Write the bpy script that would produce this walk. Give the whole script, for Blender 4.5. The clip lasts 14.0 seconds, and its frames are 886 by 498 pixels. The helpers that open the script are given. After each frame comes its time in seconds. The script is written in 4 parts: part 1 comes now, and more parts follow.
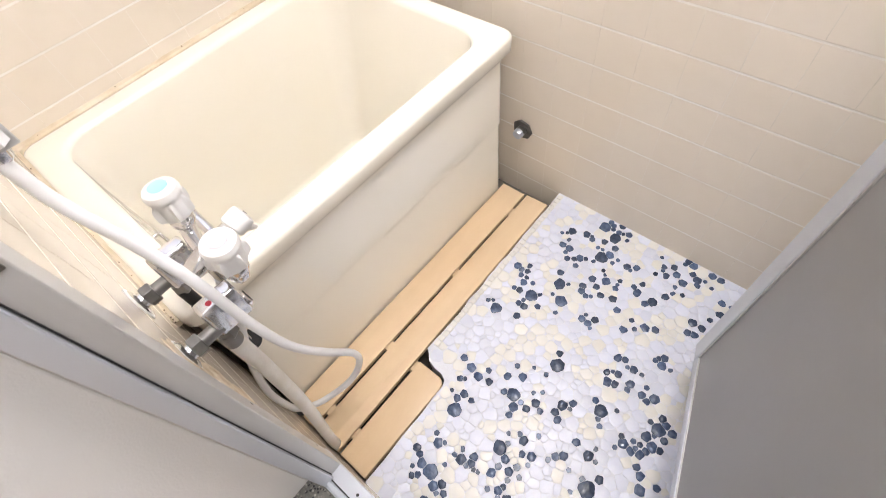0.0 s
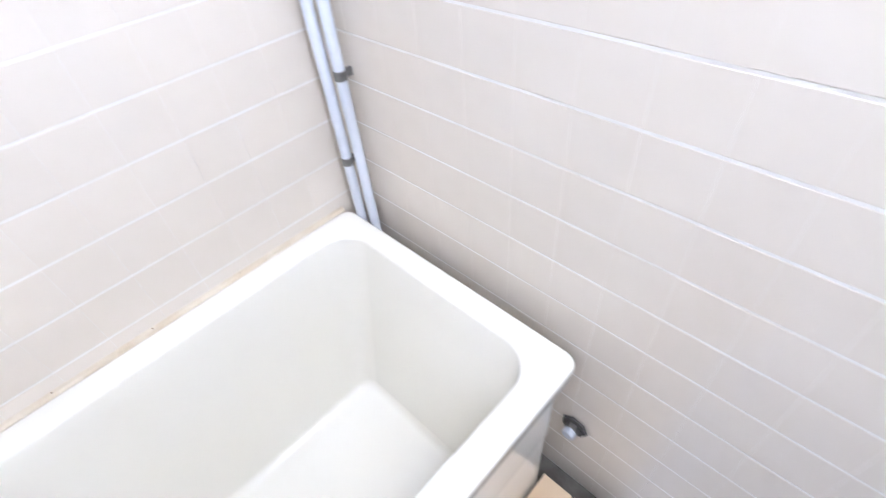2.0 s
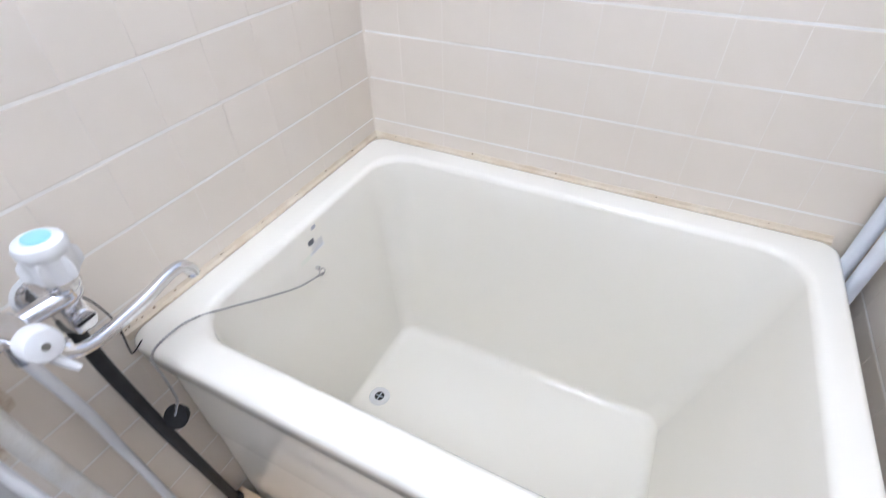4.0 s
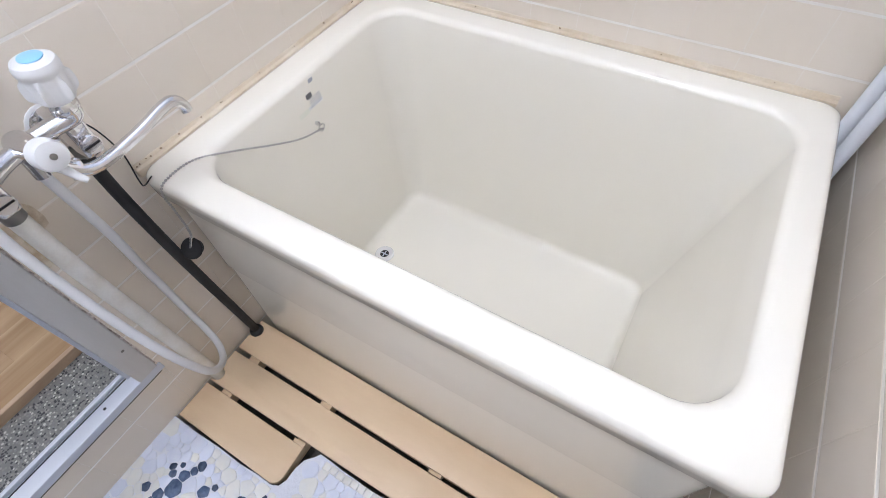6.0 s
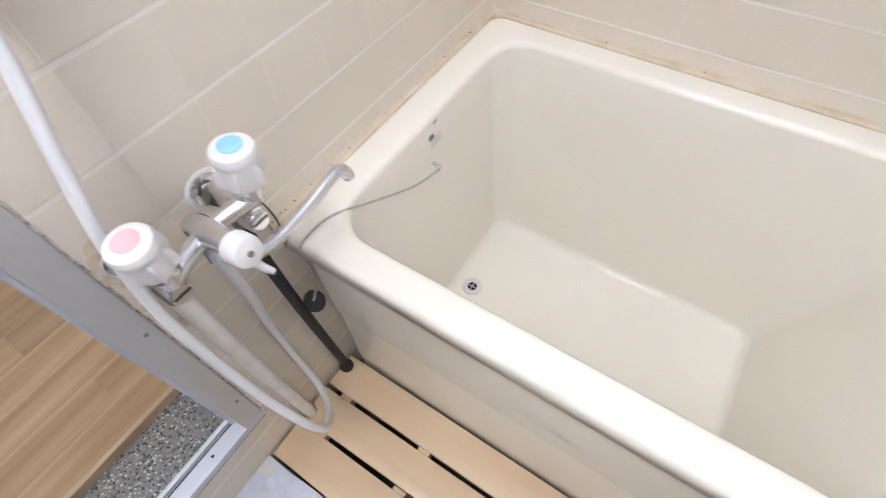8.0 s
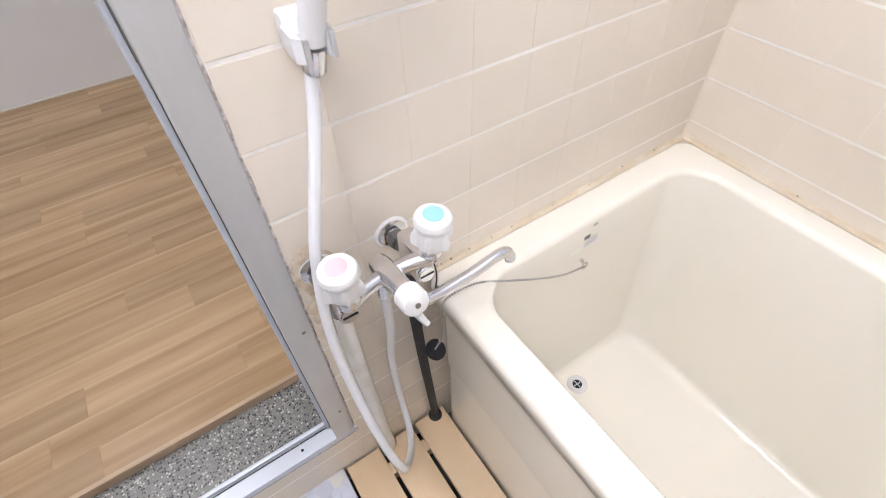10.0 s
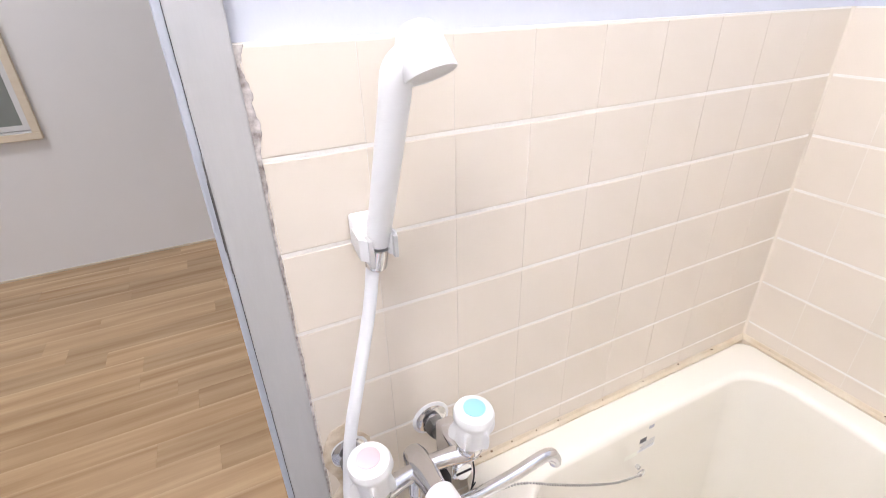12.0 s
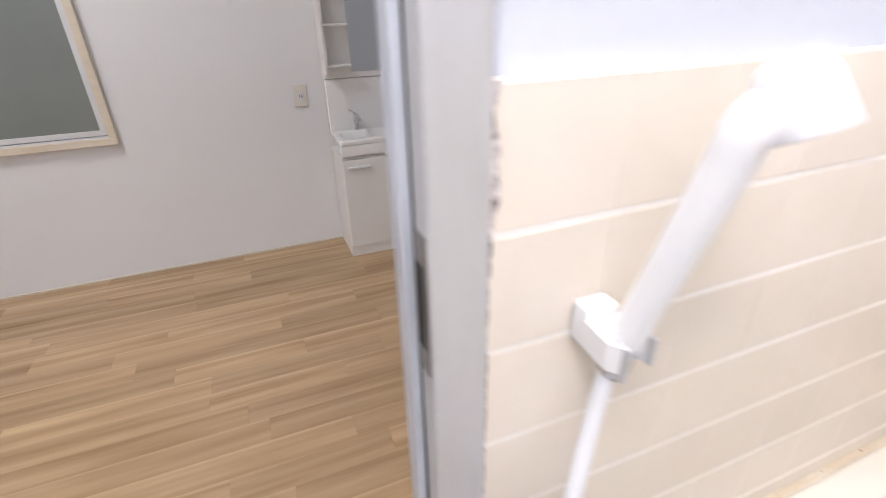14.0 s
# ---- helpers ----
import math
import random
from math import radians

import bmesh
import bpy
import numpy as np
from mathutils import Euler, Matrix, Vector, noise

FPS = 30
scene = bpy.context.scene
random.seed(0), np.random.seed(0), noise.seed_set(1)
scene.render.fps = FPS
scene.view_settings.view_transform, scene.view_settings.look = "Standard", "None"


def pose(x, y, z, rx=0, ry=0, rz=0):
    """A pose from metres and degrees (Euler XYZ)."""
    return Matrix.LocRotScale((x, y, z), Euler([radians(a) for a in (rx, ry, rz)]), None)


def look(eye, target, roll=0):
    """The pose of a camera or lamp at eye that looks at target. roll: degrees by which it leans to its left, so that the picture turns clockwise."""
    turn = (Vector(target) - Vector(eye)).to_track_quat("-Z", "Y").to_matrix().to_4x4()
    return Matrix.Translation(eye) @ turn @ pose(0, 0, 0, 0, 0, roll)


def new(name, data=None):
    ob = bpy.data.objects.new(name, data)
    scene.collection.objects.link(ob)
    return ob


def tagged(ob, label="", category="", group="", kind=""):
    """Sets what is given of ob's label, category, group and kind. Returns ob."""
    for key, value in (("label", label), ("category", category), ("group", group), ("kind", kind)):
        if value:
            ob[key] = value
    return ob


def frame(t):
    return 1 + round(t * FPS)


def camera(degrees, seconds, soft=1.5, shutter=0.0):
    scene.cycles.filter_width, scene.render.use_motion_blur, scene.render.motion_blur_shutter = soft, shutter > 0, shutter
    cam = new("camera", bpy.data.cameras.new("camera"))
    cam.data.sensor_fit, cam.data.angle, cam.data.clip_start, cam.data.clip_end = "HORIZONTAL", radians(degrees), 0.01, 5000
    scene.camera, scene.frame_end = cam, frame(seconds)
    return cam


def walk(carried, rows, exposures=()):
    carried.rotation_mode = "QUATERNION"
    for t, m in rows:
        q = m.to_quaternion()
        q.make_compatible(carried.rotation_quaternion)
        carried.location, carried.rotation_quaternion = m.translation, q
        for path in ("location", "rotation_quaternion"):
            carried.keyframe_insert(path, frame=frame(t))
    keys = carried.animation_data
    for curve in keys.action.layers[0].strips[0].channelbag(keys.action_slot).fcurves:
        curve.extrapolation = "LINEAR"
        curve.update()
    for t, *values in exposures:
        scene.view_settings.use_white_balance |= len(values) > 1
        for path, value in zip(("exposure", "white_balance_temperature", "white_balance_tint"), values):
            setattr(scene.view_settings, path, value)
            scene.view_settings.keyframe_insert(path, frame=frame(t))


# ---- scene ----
cam = camera(86.2, 14.0, soft=0.85, shutter=0.35)
PATH = [
    (0, (1.429, 0.087, 1.343), (0.599, 0.823, -0.321), -10.1),
    (0.5, (1.387, 0.139, 1.351), (0.529, 0.927, -0.274), -9.2),
    (1, (1.3, 0.295, 1.331), (0.374, 1.157, -0.217), -8.7),
    (1.5, (1.112, 0.484, 1.402), (0.192, 1.47, -0.075), -7.0),
    (2, (0.977, 0.538, 1.439), (-0.082, 1.491, 0.036), -6.2),
    (2.2, (0.917, 0.525, 1.424), (-0.253, 1.427, 0.076), -5.6),
    (4.3, (0.982, 0.754, 1.185), (-0.2645, -0.0325, -0.1675), -2.55),
    (4.5, (0.987, 0.792, 1.18), (-0.2035, 0.0345, -0.2375), -2.8),
    (5, (0.9955, 0.8095, 1.1755), (-0.0965, 0.105, -0.345), -3.25),
    (5.5, (1.001, 0.8115, 1.1795), (-0.0265, 0.133, -0.3965), -3.8),
    (6, (1.004, 0.8045, 1.184), (0.029, 0.1565, -0.4385), -4.0),
    (6.5, (1.006, 0.804, 1.1905), (0.0595, 0.1605, -0.4495), -4.55),
    (7, (1.0105, 0.7685, 1.2055), (0.078, 0.127, -0.4435), -4.95),
    (7.5, (0.99, 0.67, 1.207), (0.072, 0.016, -0.445), -5.75),
    (8, (1.0005, 0.531, 1.2275), (0.0945, -0.1415, -0.424), -4.25),
    (8.2, (1.0065, 0.487, 1.2335), (0.1225, -0.2075, -0.421), -3.45),
    (10.3, (1.043, 0.5, 1.306), (0.335, -0.717, -0.114), -2.4),
    (10.5, (1.039, 0.498, 1.308), (0.323, -0.777, -0.056), -2.4),
    (11, (1.028, 0.498, 1.316), (0.294, -0.898, 0.087), -2.3),
    (11.5, (1.025, 0.497, 1.323), (0.272, -1.002, 0.234), -2.0),
    (12, (1.032, 0.493, 1.331), (0.263, -1.097, 0.393), -1.7),
    (12.5, (1.038, 0.487, 1.331), (0.29, -1.134, 0.429), -1.7),
    (13, (1.035, 0.476, 1.33), (0.315, -1.159, 0.431), -1.7),
    (13.5, (1.04, 0.448, 1.33), (0.345, -1.196, 0.428), -1.7),
    (14, (1.138, 0.274, 1.342), (0.49, -1.379, 0.421), -1.4),
]
walk(cam, [(t, look(eye, target, roll)) for t, eye, target, roll in PATH],
     ((0, 0.25, 6950, 14), (0.8, 0.22, 6700, 14), (1.3, 0.4, 5950, 10), (1.6, 0.33, 5650, 11), (2.2, 0.13, 5600, 14), (4.3, -0.14, 5700, 12), (6.0, -0.22, 5900, 13),
      (8.2, -0.22, 6300, 13), (10.3, 0.06, 6400, 15), (12, 0.10, 6450, 16), (14, 0.1, 6500, 16)))


# ---- light ----
world = bpy.data.worlds.new("world")
scene.world = world
world.use_nodes = True
sky = world.node_tree.nodes.new("ShaderNodeTexSky")
sky.sky_type, sky.sun_disc = "NISHITA", False
sky.sun_elevation, sky.sun_rotation = radians(40), radians(120)
world.node_tree.links.new(sky.outputs["Color"], world.node_tree.nodes["Background"].inputs["Color"])
world.node_tree.nodes["Background"].inputs["Strength"].default_value = 0.08


def area_lamp(name, place, size, power, colour, target):
    data = bpy.data.lights.new(name, "AREA")
    data.shape, data.size, data.energy, data.color = "DISK", size, power, colour
    ob = new(name, data)
    ob.matrix_world = look(place, target)
    return ob


BATH_GLOBE, ROOM_POWER = 48.0, 17.5     # brightness of the glass globe, watts of the light added in the room
# added light without a known source, placed to brighten room and door reveal
area_lamp("added_room_light", (2.15, -1.15, 2.70), 0.7, ROOM_POWER, (0.97, 0.98, 1.0), (2.15, -1.15, 0.0))


# ---- materials ----
def material(name, colour, rough=0.5, metal=0.0, second=None, scale=8.0, detail=3.0, mix=0.5, bump=0.0, bump_scale=60.0,
             island=0.0, objects=0.0, stretch=None, coat=0.0, fine=0.0):
    """A surface with two scales of colour noise, optional relief and variation from piece to piece."""
    m = bpy.data.materials.new(name)
    m.use_nodes = True
    nt = m.node_tree
    b = nt.nodes["Principled BSDF"]
    b.inputs["Roughness"].default_value, b.inputs["Metallic"].default_value = rough, metal
    b.inputs["Coat Weight"].default_value = coat
    co = nt.nodes.new("ShaderNodeTexCoord")
    src = co.outputs["Object"]
    if stretch:
        mp = nt.nodes.new("ShaderNodeMapping")
        mp.inputs["Scale"].default_value = stretch
        nt.links.new(src, mp.inputs["Vector"])
        src = mp.outputs["Vector"]
    second = second or tuple(c * 0.9 for c in colour)
    n = nt.nodes.new("ShaderNodeTexNoise")
    n.inputs["Scale"].default_value, n.inputs["Detail"].default_value = scale, detail
    nt.links.new(src, n.inputs["Vector"])
    ramp = nt.nodes.new("ShaderNodeMapRange")
    ramp.inputs["From Min"].default_value, ramp.inputs["From Max"].default_value = 0.5 - 0.35 * mix, 0.5 + 0.35 * mix + 0.05
    nt.links.new(n.outputs["Fac"], ramp.inputs["Value"])
    mx = nt.nodes.new("ShaderNodeMixRGB")
    mx.inputs["Color1"].default_value, mx.inputs["Color2"].default_value = (*colour, 1), (*second, 1)
    nt.links.new(ramp.outputs["Result"], mx.inputs["Fac"])
    out = mx.outputs["Color"]
    if fine:
        n2 = nt.nodes.new("ShaderNodeTexNoise")
        n2.inputs["Scale"].default_value, n2.inputs["Detail"].default_value = scale * 14, 2
        nt.links.new(src, n2.inputs["Vector"])
        out = brighten(nt, out, n2.outputs["Fac"], fine)
    if objects:
        info = nt.nodes.new("ShaderNodeObjectInfo")
        out = brighten(nt, out, info.outputs["Random"], objects)
    if island:
        geo = nt.nodes.new("ShaderNodeNewGeometry")
        out = brighten(nt, out, geo.outputs["Random Per Island"], island)
    nt.links.new(out, b.inputs["Base Color"])
    if bump:
        n3 = nt.nodes.new("ShaderNodeTexNoise")
        n3.inputs["Scale"].default_value, n3.inputs["Detail"].default_value = bump_scale, 3
        nt.links.new(src, n3.inputs["Vector"])
        bp = nt.nodes.new("ShaderNodeBump")
        bp.inputs["Strength"].default_value, bp.inputs["Distance"].default_value = bump, 0.002
        nt.links.new(n3.outputs["Fac"], bp.inputs["Height"])
        nt.links.new(bp.outputs["Normal"], b.inputs["Normal"])
    return m


def brighten(nt, colour, value, amount):
    """Scales the colour's brightness by 1 - amount/2 to 1 + amount/2."""
    r = nt.nodes.new("ShaderNodeMapRange")
    r.inputs["To Min"].default_value, r.inputs["To Max"].default_value = 1 - amount / 2, 1 + amount / 2
    nt.links.new(value, r.inputs["Value"])
    h = nt.nodes.new("ShaderNodeHueSaturation")
    nt.links.new(colour, h.inputs["Color"])
    nt.links.new(r.outputs["Result"], h.inputs["Value"])
    return h.outputs["Color"]


TILE = material("glazed_beige_tile", (0.775, 0.70, 0.605), 0.16, second=(0.755, 0.68, 0.582), scale=9, bump=0.04, bump_scale=25, objects=0.012)
GROUT = material("white_grout", (0.84, 0.81, 0.77), 0.8, second=(0.78, 0.73, 0.66), scale=6, fine=0.1, bump=0.2, bump_scale=200)
PAINT = material("white_wall_paint", (0.60, 0.625, 0.685), 0.55, second=(0.58, 0.605, 0.665), scale=3, bump=0.08, bump_scale=120)
PAPER = material("white_wallpaper", (0.83, 0.835, 0.84), 0.75, second=(0.81, 0.815, 0.82), scale=2, bump=0.25, bump_scale=260)
CEIL = material("ceiling_paint", (0.85, 0.85, 0.84), 0.8, second=(0.82, 0.82, 0.81), scale=3, bump=0.1)
TUB = material("cream_enamel", (0.94, 0.905, 0.815), 0.08, second=(0.93, 0.89, 0.79), scale=4, mix=0.9, coat=0.2, bump=0.015, bump_scale=30)
CAULK = material("stained_caulk", (0.76, 0.69, 0.57), 0.55, second=(0.60, 0.47, 0.31), scale=13, mix=0.9, fine=0.12)
MOULD = material("dark_mould", (0.16, 0.11, 0.07), 0.8, second=(0.30, 0.20, 0.12), scale=120)
SLAT = material("pale_beige_board", (0.73, 0.565, 0.375), 0.42, second=(0.65, 0.475, 0.30), scale=4, stretch=(3, 0.6, 3), mix=0.8, fine=0.04, objects=0.05)
NAVY = material("navy_glazed_stone", (0.028, 0.048, 0.10), 0.22, second=(0.075, 0.11, 0.19), scale=90, mix=0.5, island=0.7, objects=0.7, bump=0.5, bump_scale=160)
LAVENDER = material("pale_blue_stone", (0.60, 0.635, 0.755), 0.35, second=(0.65, 0.68, 0.77), scale=35, island=0.15, objects=0.15, bump=0.2, bump_scale=120)
CREAM = material("cream_stone", (0.70, 0.69, 0.655), 0.35, second=(0.67, 0.675, 0.68), scale=35, island=0.10, objects=0.10, bump=0.2, bump_scale=120)
MORTAR = material("pale_mortar", (0.69, 0.71, 0.78), 0.6, second=(0.65, 0.67, 0.74), scale=30, fine=0.15, bump=0.5, bump_scale=120)
# dirty mortar, its colour darkened further for the shade between the boards
GUTTER = material("dirty_mortar_gap_shade", (0.16, 0.145, 0.125), 0.85, second=(0.07, 0.06, 0.05), scale=14, fine=0.3, bump=0.6, bump_scale=90)
ALU = material("grey_anodised_aluminium", (0.54, 0.54, 0.54), 0.36, metal=0.3, second=(0.50, 0.50, 0.50), scale=5, stretch=(8, 8, 1), fine=0.05)
ALU_LIGHT = material("bright_aluminium", (0.58, 0.61, 0.67), 0.42, metal=0.35, second=(0.55, 0.58, 0.64), scale=6)
PANEL = material("grey_door_panel", (0.25, 0.25, 0.255), 0.36, second=(0.235, 0.235, 0.24), scale=3, bump=0.05)
CHROME = material("chrome", (0.78, 0.78, 0.80), 0.13, metal=1.0, second=(0.68, 0.68, 0.70), scale=20)
CHAIN = material("bright_bead_steel", (0.50, 0.49, 0.47), 0.35, metal=0.75, second=(0.36, 0.35, 0.33), scale=60)
STEEL = material("dull_steel", (0.30, 0.295, 0.285), 0.32, metal=0.9, second=(0.20, 0.195, 0.19), scale=30)
WHITE_PLASTIC = material("white_plastic", (0.79, 0.79, 0.79), 0.28, second=(0.76, 0.76, 0.76), scale=10)
HOSE = material("white_hose", (0.77, 0.775, 0.79), 0.32, second=(0.74, 0.745, 0.76), scale=12)
LAGGING = material("cream_pipe_wrap", (0.87, 0.86, 0.83), 0.5, second=(0.78, 0.74, 0.66), scale=18, fine=0.12, bump=0.4, bump_scale=80)
BLACK = material("black_rubber", (0.012, 0.012, 0.014), 0.62, second=(0.02, 0.02, 0.022), scale=40)
BLUE_CAP = material("light_blue_cap", (0.28, 0.60, 0.88), 0.3, second=(0.32, 0.63, 0.89), scale=20)
PINK_CAP = material("light_pink_cap", (0.84, 0.46, 0.50), 0.3, second=(0.85, 0.50, 0.53), scale=20)
RED_MARK = material("red_mark", (0.70, 0.05, 0.09), 0.4, scale=20)
PIPE = material("grey_white_pvc", (0.76, 0.79, 0.85), 0.35, second=(0.72, 0.75, 0.81), scale=8)
DARK_HOLE = material("dark_broken_hole", (0.06, 0.055, 0.05), 0.85, second=(0.16, 0.15, 0.14), scale=40, mix=0.5, bump=0.6)
STICKER = material("pale_sticker", (0.86, 0.86, 0.85), 0.4, second=(0.70, 0.69, 0.67), scale=30)
STICKER_GREEN = material("faded_green_sticker", (0.80, 0.80, 0.69), 0.4, second=(0.84, 0.82, 0.73), scale=30)
INK = material("dark_print", (0.12, 0.12, 0.13), 0.5, scale=40)
INK_GREY = material("grey_print", (0.45, 0.46, 0.50), 0.5, scale=40)
TRIM = material("cream_wood_trim", (0.76, 0.68, 0.55), 0.45, second=(0.72, 0.63, 0.50), scale=6, stretch=(1, 1, 8), fine=0.06)
FROST = material("frosted_window_glass", (0.20, 0.225, 0.215), 0.28, second=(0.25, 0.275, 0.26), scale=2.5, mix=1.0, bump=0.4, bump_scale=220)
SASH = material("white_coated_aluminium", (0.74, 0.75, 0.76), 0.35, metal=0.1, second=(0.71, 0.72, 0.73), scale=6)
CABINET = material("white_cabinet_laminate", (0.84, 0.83, 0.80), 0.3, second=(0.82, 0.81, 0.78), scale=4)
CERAMIC = material("white_basin_resin", (0.86, 0.86, 0.85), 0.12, second=(0.84, 0.84, 0.83), scale=6)
MIRROR = material("mirror_glass", (0.86, 0.90, 0.90), 0.03, metal=1.0, second=(0.85, 0.89, 0.89), scale=3)
SWITCH = material("ivory_plastic", (0.80, 0.77, 0.68), 0.35, second=(0.78, 0.75, 0.66), scale=10)


def wood_floor():
    """Light oak strips: long grain, darker heartwood bands and a pale long edge, each board different."""
    m = material("light_oak_board", (0.56, 0.40, 0.235), 0.27, second=(0.28, 0.165, 0.08), scale=2.6, detail=6, mix=0.75,
                 stretch=(0.55, 9, 1), fine=0.12, bump=0.1, bump_scale=30, objects=0.24)
    nt = m.node_tree
    info = nt.nodes.new("ShaderNodeObjectInfo")
    mul = nt.nodes.new("ShaderNodeVectorMath")
    mul.operation = "SCALE"
    mul.inputs["Scale"].default_value = 37.0
    nt.links.new(info.outputs["Random"], mul.inputs[0])
    add = nt.nodes.new("ShaderNodeVectorMath")
    mp = [n for n in nt.nodes if n.type == "MAPPING"][0]
    co = [n for n in nt.nodes if n.type == "TEX_COORD"][0]
    nt.links.new(co.outputs["Object"], add.inputs[0])
    nt.links.new(mul.outputs["Vector"], add.inputs[1])
    nt.links.new(add.outputs["Vector"], mp.inputs["Vector"])
    # pale line along one long edge of each board
    b = nt.nodes["Principled BSDF"]
    base = b.inputs["Base Color"].links[0].from_socket
    sep = nt.nodes.new("ShaderNodeSeparateXYZ")
    nt.links.new(co.outputs["Object"], sep.inputs["Vector"])
    edge = nt.nodes.new("ShaderNodeMapRange")
    edge.inputs["From Min"].default_value, edge.inputs["From Max"].default_value = 0.012, 0.0
    nt.links.new(sep.outputs["Y"], edge.inputs["Value"])
    rnd_ = nt.nodes.new("ShaderNodeMath")
    rnd_.operation = "MULTIPLY"
    nt.links.new(edge.outputs["Result"], rnd_.inputs[0])
    nt.links.new(info.outputs["Random"], rnd_.inputs[1])
    mx = nt.nodes.new("ShaderNodeMixRGB")
    nt.links.new(rnd_.outputs["Value"], mx.inputs["Fac"])
    nt.links.new(base, mx.inputs["Color1"])
    mx.inputs["Color2"].default_value = (0.60, 0.44, 0.27, 1)
    nt.links.new(mx.outputs["Color"], b.inputs["Base Color"])
    return m


OAK = wood_floor()


def terrazzo():
    """Grey terrazzo with pale and dark chips."""
    m = material("grey_terrazzo", (0.16, 0.16, 0.15), 0.35, second=(0.20, 0.20, 0.19), scale=12)
    nt = m.node_tree
    b = nt.nodes["Principled BSDF"]
    base = b.inputs["Base Color"].links[0].from_socket
    co = [n for n in nt.nodes if n.type == "TEX_COORD"][0]
    v = nt.nodes.new("ShaderNodeTexVoronoi")
    v.inputs["Scale"].default_value = 185
    nt.links.new(co.outputs["Object"], v.inputs["Vector"])
    ramp = nt.nodes.new("ShaderNodeValToRGB")
    ramp.color_ramp.interpolation = "CONSTANT"
    ramp.color_ramp.elements[0].color = (0.035, 0.035, 0.04, 1)
    ramp.color_ramp.elements[1].position, ramp.color_ramp.elements[1].color = 0.30, (0.22, 0.215, 0.20, 1)
    for at, c in ((0.52, (0.28, 0.27, 0.25, 1)), (0.72, (0.20, 0.20, 0.20, 1)), (0.84, (0.50, 0.49, 0.45, 1))):
        ramp.color_ramp.elements.new(at).color = c
    sep = nt.nodes.new("ShaderNodeSeparateColor")
    nt.links.new(v.outputs["Color"], sep.inputs["Color"])
    nt.links.new(sep.outputs["Red"], ramp.inputs["Fac"])
    edge = nt.nodes.new("ShaderNodeMath")
    edge.operation = "LESS_THAN"
    edge.inputs[1].default_value = 0.50
    nt.links.new(v.outputs["Distance"], edge.inputs[0])
    mx = nt.nodes.new("ShaderNodeMixRGB")
    nt.links.new(edge.outputs["Value"], mx.inputs["Fac"])
    nt.links.new(base, mx.inputs["Color1"])
    nt.links.new(ramp.outputs["Color"], mx.inputs["Color2"])
    nt.links.new(mx.outputs["Color"], b.inputs["Base Color"])
    return m


TERRAZZO = terrazzo()


def glow(name, colour, strength):
    m = bpy.data.materials.new(name)
    m.use_nodes = True
    b = m.node_tree.nodes["Principled BSDF"]
    b.inputs["Base Color"].default_value = (*colour, 1)
    b.inputs["Emission Color"].default_value, b.inputs["Emission Strength"].default_value = (*colour, 1), strength
    return m


LAMP_GLASS = glow("lit_lamp_glass", (1.0, 0.96, 0.9), 3.0)
GLOBE_GLASS = glow("lit_globe_glass", (1.0, 0.985, 0.965), BATH_GLOBE)


# ---- building helpers ----
def mesh_of(name, bm, mat, smooth=False):
    me = bpy.data.meshes.new(name)
    bmesh.ops.recalc_face_normals(bm, faces=bm.faces)
    for f in bm.faces:
        f.smooth = smooth
    bm.to_mesh(me)
    bm.free()
    me.materials.append(mat)
    if smooth:
        me.set_sharp_from_angle(angle=radians(38))
    return me


def part(name, bm, mat, parent=None, label="", smooth=False):
    ob = new(name, mesh_of(name, bm, mat, smooth))
    if parent:
        ob.parent = parent
    return tagged(ob, label)


def thing(name, label, category, group="", place=(0, 0, 0)):
    ob = new(name)
    ob.empty_display_size = 0.05
    ob.location = place
    return tagged(ob, label, category, group)


def box(bm, lo, hi, bevel=0.0, segments=2):
    lo, hi = Vector(lo), Vector(hi)
    r = bmesh.ops.create_cube(bm, size=1.0, matrix=Matrix.Translation((lo + hi) / 2) @ Matrix.Diagonal((*(hi - lo), 1)))
    if bevel:
        edges = list({e for v in r["verts"] for e in v.link_edges})
        bmesh.ops.bevel(bm, geom=edges, offset=bevel, segments=segments, affect="EDGES", profile=0.5)
    return bm


def boxed(lo, hi, bevel=0.0, segments=2):
    return box(bmesh.new(), lo, hi, bevel, segments)


def prism(bm, outline, z0, z1):
    """An upright solid over a closed outline of (x, y)."""
    low = [bm.verts.new((x, y, z0)) for x, y in outline]
    top = [bm.verts.new((x, y, z1)) for x, y in outline]
    bm.faces.new(top)
    bm.faces.new(low[::-1])
    for i in range(len(outline)):
        j = (i + 1) % len(outline)
        bm.faces.new((low[i], low[j], top[j], top[i]))
    return bm


def lathe(bm, profile, m=Matrix(), n=20, cap=True):
    """Turns (radius, height) pairs about the axis z of m."""
    rings = []
    for r, h in profile:
        rings.append([bm.verts.new(m @ Vector((r * math.cos(a), r * math.sin(a), h))) for a in (2 * math.pi * k / n for k in range(n))])
    for a, b in zip(rings, rings[1:]):
        for k in range(n):
            bm.faces.new((a[k], a[(k + 1) % n], b[(k + 1) % n], b[k]))
    if cap:
        bm.faces.new(rings[0][::-1])
        bm.faces.new(rings[-1])
    return bm


def along(a, b):
    """A matrix at a whose z axis points to b."""
    a, b = Vector(a), Vector(b)
    return Matrix.Translation(a) @ (b - a).to_track_quat("Z", "Y").to_matrix().to_4x4()


def rod(bm, a, b, r0, r1=None, n=16):
    d = (Vector(b) - Vector(a)).length
    return lathe(bm, ((r0, 0), (r0 if r1 is None else r1, d)), along(a, b), n)


